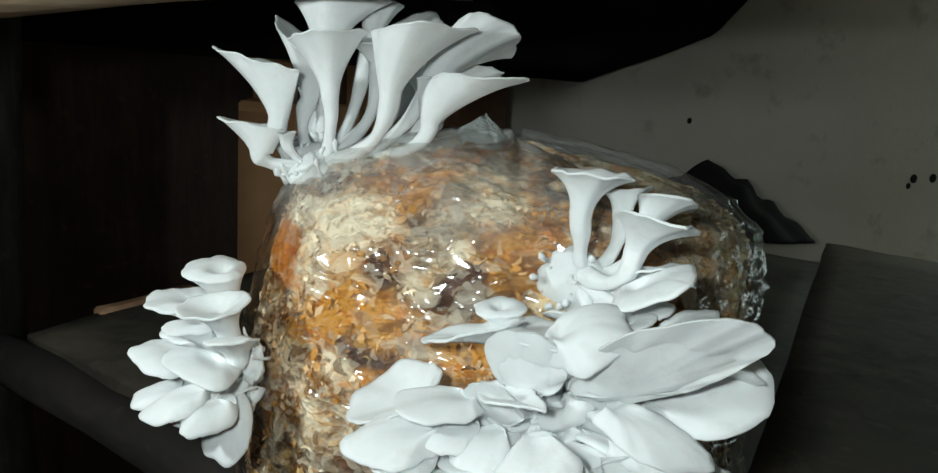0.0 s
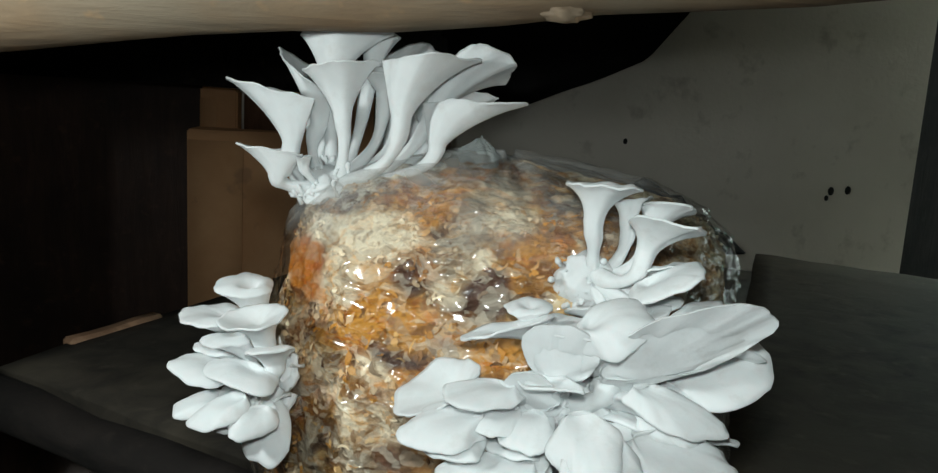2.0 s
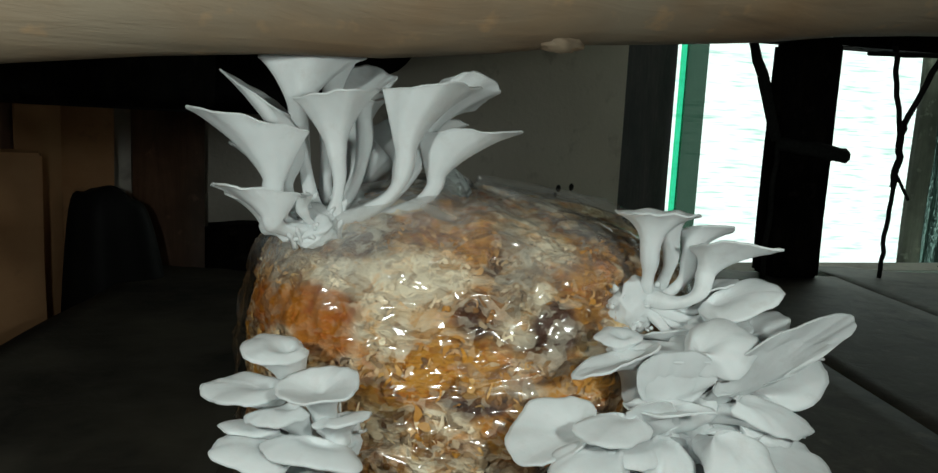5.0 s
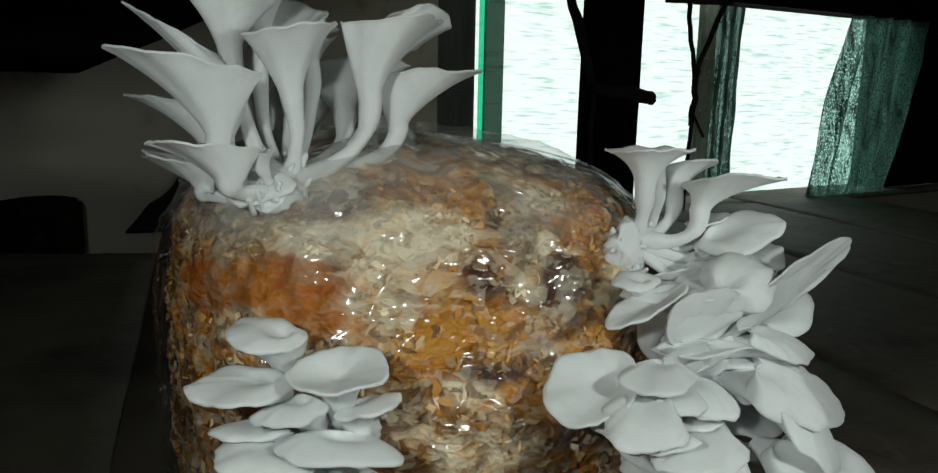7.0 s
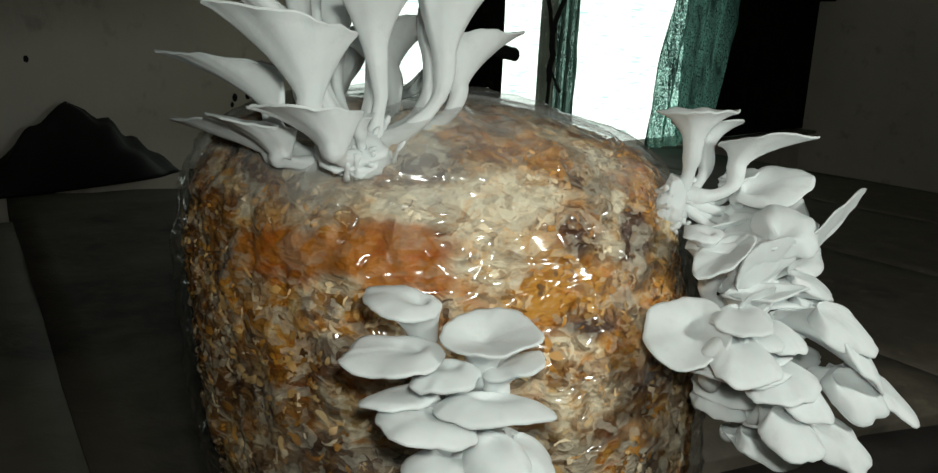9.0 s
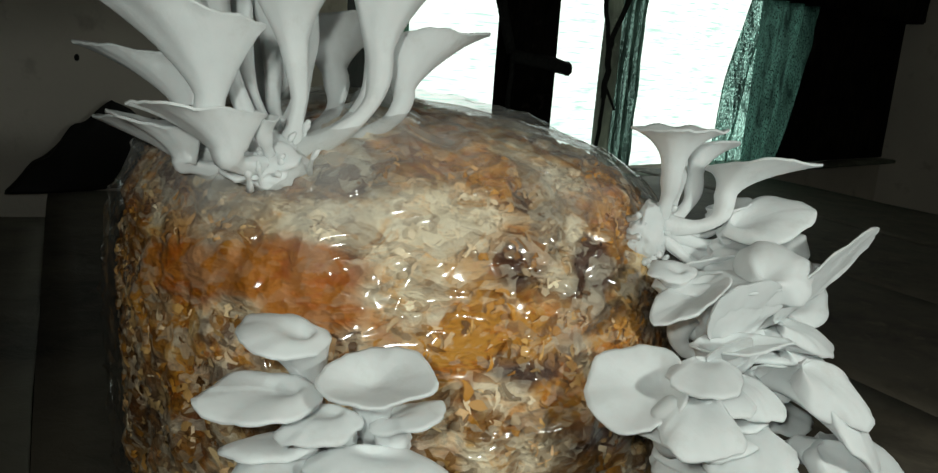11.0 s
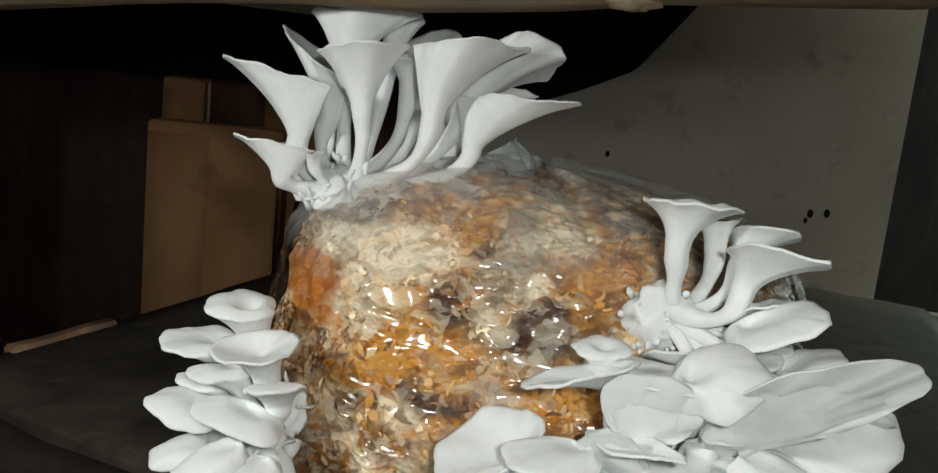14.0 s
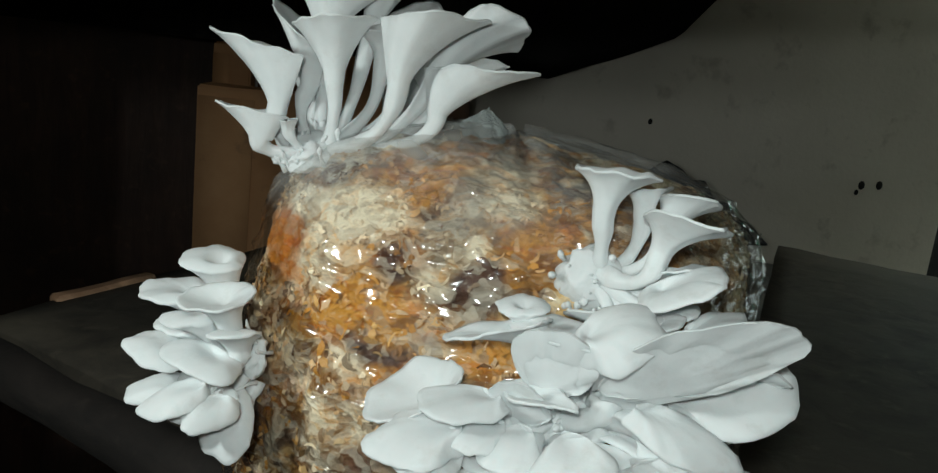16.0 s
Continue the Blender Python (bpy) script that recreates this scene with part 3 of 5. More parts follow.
GAP_SHADE, STRAW = (0.10, 0.052, 0.022), (0.36, 0.36, 0.22)
GREY, CREAM, ORANGE, RUST, DARK, WHITE, HUSK = (0.50, 0.365, 0.215), (0.83, 0.56, 0.24), (0.67, 0.295, 0.035), (0.56, 0.185, 0.018), (0.12, 0.066, 0.05), (1.0, 0.86, 0.62), (0.40, 0.18, 0.038)
STAINS = [
    (-87, 0.149, 10, 0.010, RUST, 1.0),
    (-71, 0.156, 8, 0.009, RUST, .95),
    (-58, 0.155, 8, 0.009, RUST, 1.0),
    (-44, 0.197, 9, 0.011, ORANGE, .95),
    (-32, 0.179, 7, 0.011, ORANGE, .8),
    (-30, 0.145, 9, 0.014, ORANGE, .9),
    (-24, 0.121, 9, 0.011, ORANGE, .8),
    (-52, 0.173, 11, 0.009, WHITE, .9),
    (-74, 0.178, 6, 0.007, WHITE, .7),
    (-49, 0.144, 6, 0.009, WHITE, .95),
    (-43, 0.154, 6, 0.010, GREY, .8),
    (-80, 0.178, 9, 0.009, GREY, .9),
    (-28, 0.160, 5, 0.008, DARK, .95),
    (-12, 0.153, 9, 0.009, DARK, .9),
    (-24, 0.131, 4, 0.005, DARK, 1.0),
    (-7, 0.103, 16, 0.009, DARK, .95),
    (-28, 0.102, 8, 0.009, WHITE, .7),
    (-67, 0.113, 4, 0.007, RUST, .8),
    (-28, 0.203, 6, 0.009, ORANGE, .9),
    (-36, 0.197, 4, 0.007, ORANGE, .8),
    (-3, 0.174, 5, 0.008, ORANGE, .95),
    (-24, 0.144, 9, 0.008, ORANGE, .9),
    (-7, 0.134, 8, 0.009, ORANGE, .95),
    (-44, 0.137, 8, 0.011, ORANGE, .9),
    (-59, 0.151, 9, 0.010, RUST, 1.0),
    (-36, 0.175, 7, 0.008, WHITE, 1.0),
    (-5, 0.187, 5, 0.007, WHITE, 1.0),
    (-17, 0.184, 5, 0.016, GREY, .9),
    (-12, 0.199, 4, 0.007, WHITE, .8),
    (-28, 0.130, 3, 0.006, DARK, 1.0),
    (-10, 0.162, 4, 0.006, DARK, 1.0),
    (-18, 0.171, 4, 0.006, DARK, .7),
    (-29, 0.119, 3, 0.005, WHITE, .9),
    (-50, 0.176, 10, 0.009, GREY, .8),
    (-49, 0.115, 6, 0.009, WHITE, .4),
    (-25, 0.189, 7, 0.010, ORANGE, .95),
    (-35, 0.178, 8, 0.008, WHITE, .9),
    (-5, 0.196, 7, 0.008, WHITE, .9),
    (-2, 0.185, 4, 0.006, WHITE, .9),
    (-2, 0.175, 4, 0.008, ORANGE, .9),
    (-11, 0.157, 6, 0.007, DARK, .9),
    (-30, 0.130, 4, 0.006, DARK, 1.0),
    (-18, 0.171, 5, 0.010, GREY, .9),
    (-34, 0.138, 13, 0.009, ORANGE, .9),
    (-8, 0.135, 5, 0.008, ORANGE, .95),
    (-32, 0.124, 4, 0.005, WHITE, .8),
    (18, 0.177, 6, 0.009, HUSK, .9),
    (42, 0.164, 16, 0.027, GREY, .8),
    (72, 0.15, 26, 0.06, STRAW, .75),
    (-5, 0.193, 5, 0.010, WHITE, 1.0),
    (-16, 0.186, 6, 0.011, GREY, .8),
    (0, 0.175, 4, 0.010, ORANGE, 1.0),
    (-27, 0.191, 6, 0.011, ORANGE, 1.0),
    (-40, 0.177, 14, 0.008, WHITE, .95),
    (-46, 0.156, 13, 0.010, WHITE, .7),
    (-59, 0.152, 10, 0.014, RUST, 1.0),
    (-29, 0.141, 15, 0.008, ORANGE, .9),
    (-19, 0.157, 4, 0.006, WHITE, .9),
    (-30, 0.132, 3, 0.005, DARK, 1.0),
    (-82, 0.160, 11, 0.011, ORANGE, .7),
    (-65, 0.157, 15, 0.010, RUST, 1.0),
    (-73, 0.144, 5, 0.005, WHITE, .9),
    (-48, 0.154, 5, 0.009, WHITE, .8),
    (-48, 0.177, 13, 0.007, WHITE, .8),
    (-34, 0.152, 7, 0.014, ORANGE, .9),
    (-27, 0.163, 4, 0.009, DARK, .9),
    (-89, 0.073, 10, 0.014, GREY, .6),
    (-94, 0.101, 5, 0.014, DARK, .6),
    (-38, 0.197, 8, 0.010, ORANGE, 1.0),
    (-34, 0.195, 7, 0.010, ORANGE, 1.0),
    (-83, 0.153, 14, 0.009, RUST, 1.0),
    (-64, 0.158, 11, 0.010, RUST, .9),
    (-45, 0.171, 11, 0.006, WHITE, 1.0),
    (-60, 0.175, 7, 0.006, WHITE, .9),
    (-51, 0.173, 11, 0.006, WHITE, 1.0),
    (-7, 0.188, 7, 0.007, WHITE, 1.0),
    (-27, 0.200, 9, 0.008, ORANGE, 1.0),
    (-62, 0.153, 9, 0.009, RUST, 1.0),
]


class Smooth:
    """A colour, and how much of the chips shows in it."""

    def __init__(self, colour, keep):
        self.colour, self.keep = colour, keep

    def rgba(self):
        return (*self.colour, self.keep)


def stain_shade_at(p):
    """Colour of the growing medium at a place: cream and brown, with stains of a shape of their own and painted gap
    shade.
    """
    th = math.degrees(math.atan2(p.x - BAG.x, -(p.y - BAG.y)))
    z = p.z - S
    d1 = noise.noise(p * 26) * 0.5 + noise.noise(p * 60) * 0.35
    d2 = noise.noise(p * 95 + Vector((5, 1, 9))) * 0.5

    def patch(scale, shift, edge, soft):
        v = noise.noise(p * scale + Vector((shift, 8, 2))) + 0.55 * noise.noise(p * scale * 2.3 + Vector((2, shift, 4))) + 0.3 * noise.noise(p * scale * 5)
        return min(1.0, max(0.0, (v - edge) / soft))

    base = Vector(HUSK).lerp(Vector(ORANGE), patch(30, 3, -0.15, 0.4))
    base = base.lerp(Vector(CREAM), 0.9 * patch(38, 11, 0.13, 0.18))
    base = base.lerp(Vector(GREY), 0.6 * patch(22, 19, 0.18, 0.3))
    base = base.lerp(Vector(WHITE), 0.9 * patch(48, 27, 0.25, 0.18))
    # dark patches and the low darkening hold shade between chips as colour
    base = base.lerp(Vector(DARK), 0.85 * patch(44, 35, 0.22, 0.2))
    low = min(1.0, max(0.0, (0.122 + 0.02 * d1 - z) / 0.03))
    base = base.lerp(Vector(GAP_SHADE), 0.62 * low * (1 - 0.6 * patch(55, 61, 0.05, 0.25)))
    keep = 1.0
    for tc, zc, a, h, col, wgt in STAINS:
        dt = (th - tc + 180) % 360 - 180
        q = math.hypot(dt / a, (z - zc) / h) + d1 * 0.55 + d2 * 0.5
        if q < 1.15:
            if col in (RUST, ORANGE, WHITE):
                keep = min(keep, 1 - (0.65 if col is RUST else 0.2) * min(1.0, (1.15 - q) / 0.4))
            base = base.lerp(Vector(col), wgt * min(1.0, max(0.0, (1.15 - q) / 0.45)) * (1 - (0.2 if col is RUST else 0.45) * patch(60, 50 + tc * 0.1, 0.1, 0.2)))
    return Smooth(base, keep)


bag = thing("grow_bag", "clear plastic grow bag packed with orange-brown straw substrate", "grow bag", at=(BAG.x, BAG.y, S))
OFF = Matrix.Translation((-BAG.x, -BAG.y, -S))


def bag_shell(name, mat, out, nu, nv, label, attr):
    bm = bmesh.new()
    g = []
    for j in range(nv):
        f = j / (nv - 1) * 0.995
        g.append([bm.verts.new(bag_point(360 * i / nu, f, out(360 * i / nu, f) if callable(out) else out)) for i in range(nu)])
    for a, b in zip(g, g[1:]):
        for i in range(nu):
            bm.faces.new((a[i], a[(i + 1) % nu], b[(i + 1) % nu], b[i]))
    bm.faces.new(g[0][::-1])
    bm.faces.new(g[-1])
    cols = [attr(v.co) for v in bm.verts]
    bmesh.ops.transform(bm, matrix=OFF, verts=bm.verts[:])
    ob = part(name, bm, mat, bag, label)
    at = ob.data.attributes.new("stain" if mat is not FILM else "haze", "FLOAT_COLOR", "POINT")
    at.data.foreach_set("color", np.array([c.rgba() if isinstance(c, Smooth) else (*c, 1.0) for c in cols], dtype=np.float32).ravel())
    return ob


def sub_out(th, f):
    p = bag_point(th, f)
    return -0.004 + 0.0032 * noise.noise(p * 75) + 0.0018 * noise.noise(p * 190)


bag_shell("substrate", SUBSTRATE, sub_out, 330, 190, "mottled orange, cream and brown straw substrate", stain_shade_at)


def film_out(th, f):
    p = bag_point(th, f)
    ridge = 1 - abs(noise.noise(Vector((p.x * 24, p.y * 24, p.z * 62)) + Vector((0, 4, 7))))
    ridge2 = 1 - abs(noise.noise(Vector((p.x * 52, p.y * 52, p.z * 40)) + Vector((9, 4, 1))))
    loose = max(0.0, 1 - abs(th - 95) / 45)
    return 0.0012 + loose * (0.0012 * ridge ** 3 + 0.0008 * ridge2 ** 4) + (0.0024 * ridge ** 6 + 0.0014 * ridge2 ** 7) * (1 - 0.7 * min(1.0, max(0.0, (f - 0.6) / 0.15))) + 0.0003 * noise.noise(p * 90)


def haze_at(p):
    """Where the film stands off its filling and looks milky: round the shoulder and in a few folds."""
    z = p.z - S
    r = math.hypot(p.x - BAG.x, p.y - BAG.y)
    th = math.degrees(math.atan2(p.x - BAG.x, -(p.y - BAG.y)))
    up = max(0.0, min(1.0, (z - 0.165) / 0.03))
    n = noise.noise(p * 30) + 0.5 * noise.noise(p * 75)
    side = 0.5 + 0.5 * math.cos(radians(th + 70))
    right = max(0.0, 1 - abs(th - 92) / 42)
    h = up * (0.06 + 0.34 * side) + 0.10 * max(0.0, n - 0.2) + 0.16 * right * max(0.0, 0.45 + n)
    return (min(0.55, max(0.0, h * (0.75 + 0.6 * n))),) * 3


bag_shell("film", FILM, film_out, 360, 200, "creased glossy clear plastic film", haze_at)


def straw_flakes(count, seed):
    """Short curled shavings and fibres of straw pressed against the film."""
    rnd = random.Random(seed)
    verts, faces, cols = [], [], []
    for _ in range(count):
        th = rnd.uniform(-165, 125)
        low = rnd.random() < 0.62
        f = rnd.uniform(0.10, 0.47) if low else rnd.uniform(0.42, 0.74)
        p = bag_point(th, f, -0.0040)
        px, pz = bag_point(th + 1.5, f, -0.0040), bag_point(th, min(0.99, f + 0.012), -0.0040)
        t1 = (px - p).normalized()
        t2 = (pz - p).normalized()
        n = t1.cross(t2).normalized()
        a = rnd.gauss(0.2, 0.9)
        d = t1 * math.cos(a) + t2 * math.sin(a)
        s = n.cross(d)
        ln, wd = rnd.uniform(0.0026, 0.0085) * 0.5, rnd.uniform(0.0009, 0.0032) * 0.5
        if not low:
            ln, wd = ln * 0.8, wd * 0.75
        bow, lift = rnd.uniform(-0.5, 0.5) * ln, rnd.uniform(0.0, 0.0017)
        st = stain_shade_at(p)
        if st.keep < 0.7 or (not low and rnd.random() < 0.35):
            continue
        c, k = st.colour, rnd.random()
        if low:
            c = c.lerp(Vector(WHITE if k < 0.24 else CREAM), 0.5) if k < 0.5 else c.lerp(Vector(ORANGE), 0.5) if k < 0.72 else c.lerp(Vector(GAP_SHADE), 0.6)
        elif k < 0.3:
            c = c.lerp(Vector(WHITE), 0.2)
        elif k < 0.48:
            c = c.lerp(Vector(HUSK), 0.5)
        b0 = len(verts)
        for q in (-1, -0.5, 0, 0.5, 1):
            w = wd * (0.6 if abs(q) == 1 else 1) * rnd.uniform(0.35, 1.4)
            mid = p + d * ln * q + s * bow * (1 - q * q) + n * (lift * (1 - 0.8 * q * q))
            tilt = n * rnd.uniform(-0.0007, 0.0007)
            verts += [mid - s * w - tilt, mid + s * w + tilt]
            cols += [c, c]
        for q in range(4):
            faces.append((b0 + 2 * q, b0 + 2 * q + 2, b0 + 2 * q + 3, b0 + 2 * q + 1))
    me = bpy.data.meshes.new("straw_flakes")
    me.from_pydata([OFF @ v for v in verts], [], faces)
    me.shade_smooth()
    me.materials.append(FLAKE)
    at = me.attributes.new("stain", "FLOAT_COLOR", "POINT")
    at.data.foreach_set("color", np.array([(*c, 1.0) for c in cols], dtype=np.float32).ravel())
    ob = new("straw_flakes", me)
    ob.parent = bag
    return tagged(ob, "loose pale straw chips under the film", kind="stuff")


straw_flakes(5600, 5)


def tie_knot():
    """The gathered mouth of the bag, tied off in a crumpled tuft."""
    bm = bmesh.new()
    n, rows = 40, 16
    g = []
    for j in range(rows):
        f = j / (rows - 1)
        r = 0.0085 + 0.0035 * math.sin(f * 3.1) + (0.010 * max(0, 0.25 - f) / 0.25) - 0.006 * max(0, f - 0.7) / 0.3
        ring = []
        for i in range(n):
            a = 2 * math.pi * i / n
            rr = r * (1 + 0.07 * math.sin(a * 5 + 4 * f) + 0.38 * noise.noise((math.cos(a) * 1.6, math.sin(a) * 1.6, f * 3)) + 0.16 * noise.noise((math.cos(a) * 5, math.sin(a) * 5, f * 7)))
            z = -0.006 + 0.026 * f + (0.004 * noise.noise((math.cos(a) * 3, math.sin(a) * 3, 7)) if f > 0.6 else 0)
            ring.append(bm.verts.new(Vector((rr * math.cos(a), rr * math.sin(a) * 0.8, z)) + Vector((-0.017, -0.005, 0.197))))
        g.append(ring)
    for a, b in zip(g, g[1:]):
        for i in range(n):
            bm.faces.new((a[i], a[(i + 1) % n], b[(i + 1) % n], b[i]))
    c = bm.verts.new(Vector((-0.017, -0.005, 0.218)))
    for i in range(n):
        bm.faces.new((g[-1][i], g[-1][(i + 1) % n], c))
    m = Mat("milky_plastic", 0.25)
    m.colour(m.ramp(m.noise(60, 4), [(0.3, (0.55, 0.62, 0.61)), (0.7, (0.80, 0.85, 0.84))]))
    m.bump(m.noise(90, 4, 0.6, (1, 1, 2), 1.0), 0.8, 0.004)
    m.b.inputs["Transmission Weight"].default_value = 0.35
    return part("tie_knot", bm, m.m, bag, "crumpled milky plastic knot")


tie_knot()


# ---- mushrooms ----
def ring_pts(centre, u, w, n, rx, ry, segs, wave, seed, lift=0.0, point=1.0):
    out = []
    mean = (rx + ry) * 0.5
    for k in range(segs):
        a = 2 * math.pi * k / segs
        ca, sa = math.cos(a), math.sin(a)
        wv = 1 + wave * noise.noise((ca * 1.3, sa * 1.3, seed)) + wave * 0.17 * noise.noise((ca * 3.6, sa * 3.6, seed + 5)) + wave * 0.10 * noise.noise((ca * 8, sa * 8, seed + 9))
        up = wave * lift * min(mean, 1.5 * min(rx, ry)) * (0.42 * noise.noise((ca * 1.2, sa * 1.2, seed + 11)) + 0.30 * noise.noise((ca * 3.0, sa * 3.0, seed + 17)) + 0.10 * noise.noise((ca * 7, sa * 7, seed + 23)))
        sn = math.copysign(abs(sa) ** point, sa)
        cs = ca * (1 - 0.22 * (point - 1) * (1 - abs(ca) ** 5))
        out.append(centre + u * (rx * wv * cs) + w * (ry * wv * sn) + n * up)
    return out


def loft(bm, rings, close_end=None):
    vs = [[bm.verts.new(p) for p in r] for r in rings]
    s = len(vs[0])
    for a, b in zip(vs, vs[1:]):
        for k in range(s):
            bm.faces.new((a[k], a[(k + 1) % s], b[(k + 1) % s], b[k]))
    if close_end is not None:
        c = bm.verts.new(close_end)
        for k in range(s):
            bm.faces.new((vs[-1][k], vs[-1][(k + 1) % s], c))
    return vs


COUNT = [0]


def mushroom(cluster, base, neck, c, u, w, a, b, dome=0.0, r=0.0032, wave=0.2, point=1.0):
    """One oyster mushroom: a bent stem from base to neck that flares into a cap.
    c: middle of the rim; u, w: its two axes with half-widths a, b; dome: how far the top bulges (minus: hollow)."""
    COUNT[0] += 1
    seed = COUNT[0] * 3.7
    o = cluster.location
    base, neck, c = (Vector(p) + Vector((0, 0, S)) - o for p in (base, neck, c))
    u, w = Vector(u).normalized(), Vector(w)
    w = (w - u * w.dot(u)).normalized()
    n = u.cross(w)
    segs, steps = 48, 14
    ln = (neck - base).length
    ctrl = neck - n * ln * 0.6
    tall = point > 1.7
    if tall:                       # the tall ones creep over the bag's top before they rise
        ctrl.z = max(ctrl.z, base.z + 0.3 * (neck.z - base.z))
    path = bez(base, ctrl, neck, steps)
    point = 1 + (point - 1) * 0.75
    depth = (c - neck).dot(n)
    trumpet = dome <= 0
    thick = min(0.0010, 0.045 * (a + b))
    folds = 5 + COUNT[0] % 4

    def ridge(p, k, amount):
        """Soft lengthwise folds and dents in the flesh."""
        v = math.sin(folds * 2 * math.pi * k / segs + seed) * 0.5 + noise.noise(p * 85 + Vector((seed, 0, 0)))
        return v * amount

    # the stem and, flaring out of it, the underside of the cap
    rings = []
    ways = [(path[min(i + 1, steps - 1)] - path[max(i - 1, 0)]).normalized() for i in range(steps)]
    sides = [None] * steps
    side = u
    for i in range(steps - 1, -1, -1):
        side = (side - ways[i] * side.dot(ways[i])).normalized()
        sides[i] = side
    turn = -1 if sides[-1].cross(ways[-1]).dot(w) < 0 else 1
    for i, p in enumerate(path):
        t = i / (steps - 1)
        up = sides[i].cross(ways[i]) * turn
        swell = 1.25 - 0.42 * math.sin(min(1.0, t * 1.25) * 2.6) + (0.75 if trumpet else 0.5) * max(0.0, t - 0.55)
        rr = r * swell * (1 + 0.22 * noise.noise((t * 4, seed, 0)))
        rings.append(ring_pts(p + noise.noise_vector((t * 3, seed, 4)) * r * 0.35 * math.sin(math.pi * t), sides[i], up, ways[i], rr, rr * 0.9, segs, 0.12, seed))
        rn = rr
    s0, t0 = sides[-1], up
    under = 11
    flare = (1.28 if tall else 2.0) if trumpet else 1.7
    for i in range(1, under + 1):
        t = i / under
        g = t ** flare
        ra, rb = rn + (a - rn) * g, rn * 0.9 + (b - rn * 0.9) * g
        rise = 1 - (1 - t) ** 1.25
        cen = neck + n * (depth * rise) + (c - neck - n * depth) * t ** 1.4
        uu, ww = (s0 * (1 - t) + u * t).normalized(), (t0 * (1 - t) + w * t).normalized()
        ring = ring_pts(cen - n * thick * 0.5, uu, ww, n, ra, rb, segs, 0.10 + (wave - 0.10) * t, seed, t, 1 + (point - 1) * t)
        hump = (0.0003 if tall else 0.00012) * math.sin(math.pi * t)
        rings.append([q + n * ridge(q, k, hump) for k, q in enumerate(ring)])
    bm = bmesh.new()
    loft(bm, rings)
    bmesh.ops.recalc_face_normals(bm, faces=bm.faces[:])
    stem = part("mushroom", bm, MUSHROOM, cluster)
    # cap: a thin edge, then the top back to the hollow over its stem
    off = neck - c - n * (neck - c).dot(n)
    hollow = min(0.42 * max(depth, 0.0), 0.34 * min(a, b)) + 0.0010
    tops = [rings[-1], ring_pts(c, u, w, n, a * 1.006, b * 1.006, segs, wave, seed, 1, point)]
    turns = 12
    for i in range(turns + 1):
        t = 1 - i / (turns + 0.6)
        if trumpet:
            lift = -hollow * (1 - t) ** 1.35
        else:
            lift = (dome * 1.1 + 0.0006) * (1 - t ** 3) - min(0.0036, 0.24 * min(a, b)) * math.exp(-(t / 0.34) ** 2)
        cen = c + off * 0.75 * (1 - t) ** 1.2 + n * (thick * 0.4 + lift)
        ring = ring_pts(cen, u, w, n, a * t * 0.995 + 0.0001, b * t * 0.995 + 0.0001, segs, wave * (0.35 + 0.65 * t), seed, t ** 1.2, 1 + (point - 1) * t)
        dent = 0.0010 * math.sin(math.pi * t)
        tops.append([q + n * noise.noise(q * 70 + Vector((seed, 2, 0))) * dent for q in ring])
    bm = bmesh.new()
    loft(bm, tops, sum(tops[-1], Vector()) / segs)
    bmesh.ops.recalc_face_normals(bm, faces=bm.faces[:])
    part("cap", bm, MUSHROOM, stem)
    return stem


def fan(cluster, base, neck, left, right, depth, r, out=0.0):
    """A tall trumpet given by the two ends of its rim; out: how far the rim's middle lies behind the line between them."""
    left, right = Vector(left), Vector(right)
    u = (right - left).normalized()
    w = Vector((-u.y, u.x, 0)).normalized()
    c = (left + right) / 2 + w * out
    mushroom(cluster, base, neck, c, u, w + Vector((0, 0, -0.12)), (right - left).length / 2, depth, 0, r, wave=0.2, point=1.8)


def pins(cluster, centre, spread, out, count, seed):
    """The knot of small unopened mushrooms at a cluster's foot."""
    rnd = random.Random(seed)
    o = cluster.location
    cen = Vector(centre) + Vector((0, 0, S)) - o
    out = Vector(out).normalized()
    s1 = out.orthogonal().normalized()
    s2 = out.cross(s1)
    for _ in range(count):
        ang, rr = rnd.uniform(0, 6.3), spread * math.sqrt(rnd.random())
        foot = cen + (s1 * math.cos(ang) + s2 * math.sin(ang)) * rr
        tip = foot + out * rnd.uniform(0.002, 0.007) + (s1 * math.cos(ang) + s2 * math.sin(ang)) * rnd.uniform(-0.001, 0.004) + Vector((rnd.uniform(-0.002, 0.002), 0, rnd.uniform(0, 0.003)))
        pth = bez(foot - out * 0.003, foot + out * 0.004, tip, 5)
        r0 = rnd.uniform(0.0005, 0.0012)
        part("pin", tube_bm(pth, [r0 * 1.3, r0 * 0.9, r0 * 0.8, r0 * 1.35, r0 * 0.6], 10, 1.0, 0.0002, seed), MUSHROOM, cluster)
    bm = bmesh.new()
    bmesh.ops.create_icosphere(bm, subdivisions=4, radius=1)
    for v in bm.verts:
        k = 0.85 + 0.3 * noise.noise(v.co * 1.6 + Vector((seed, 0, 0))) + 0.14 * noise.noise(v.co * 4 + Vector((0, seed, 0)))
        v.co = cen + (s1 * v.co.x + s2 * v.co.y) * spread * 0.95 * k + out * v.co.z * spread * 0.40 * k
    part("foot", bm, MUSHROOM, cluster, "knotted white foot")



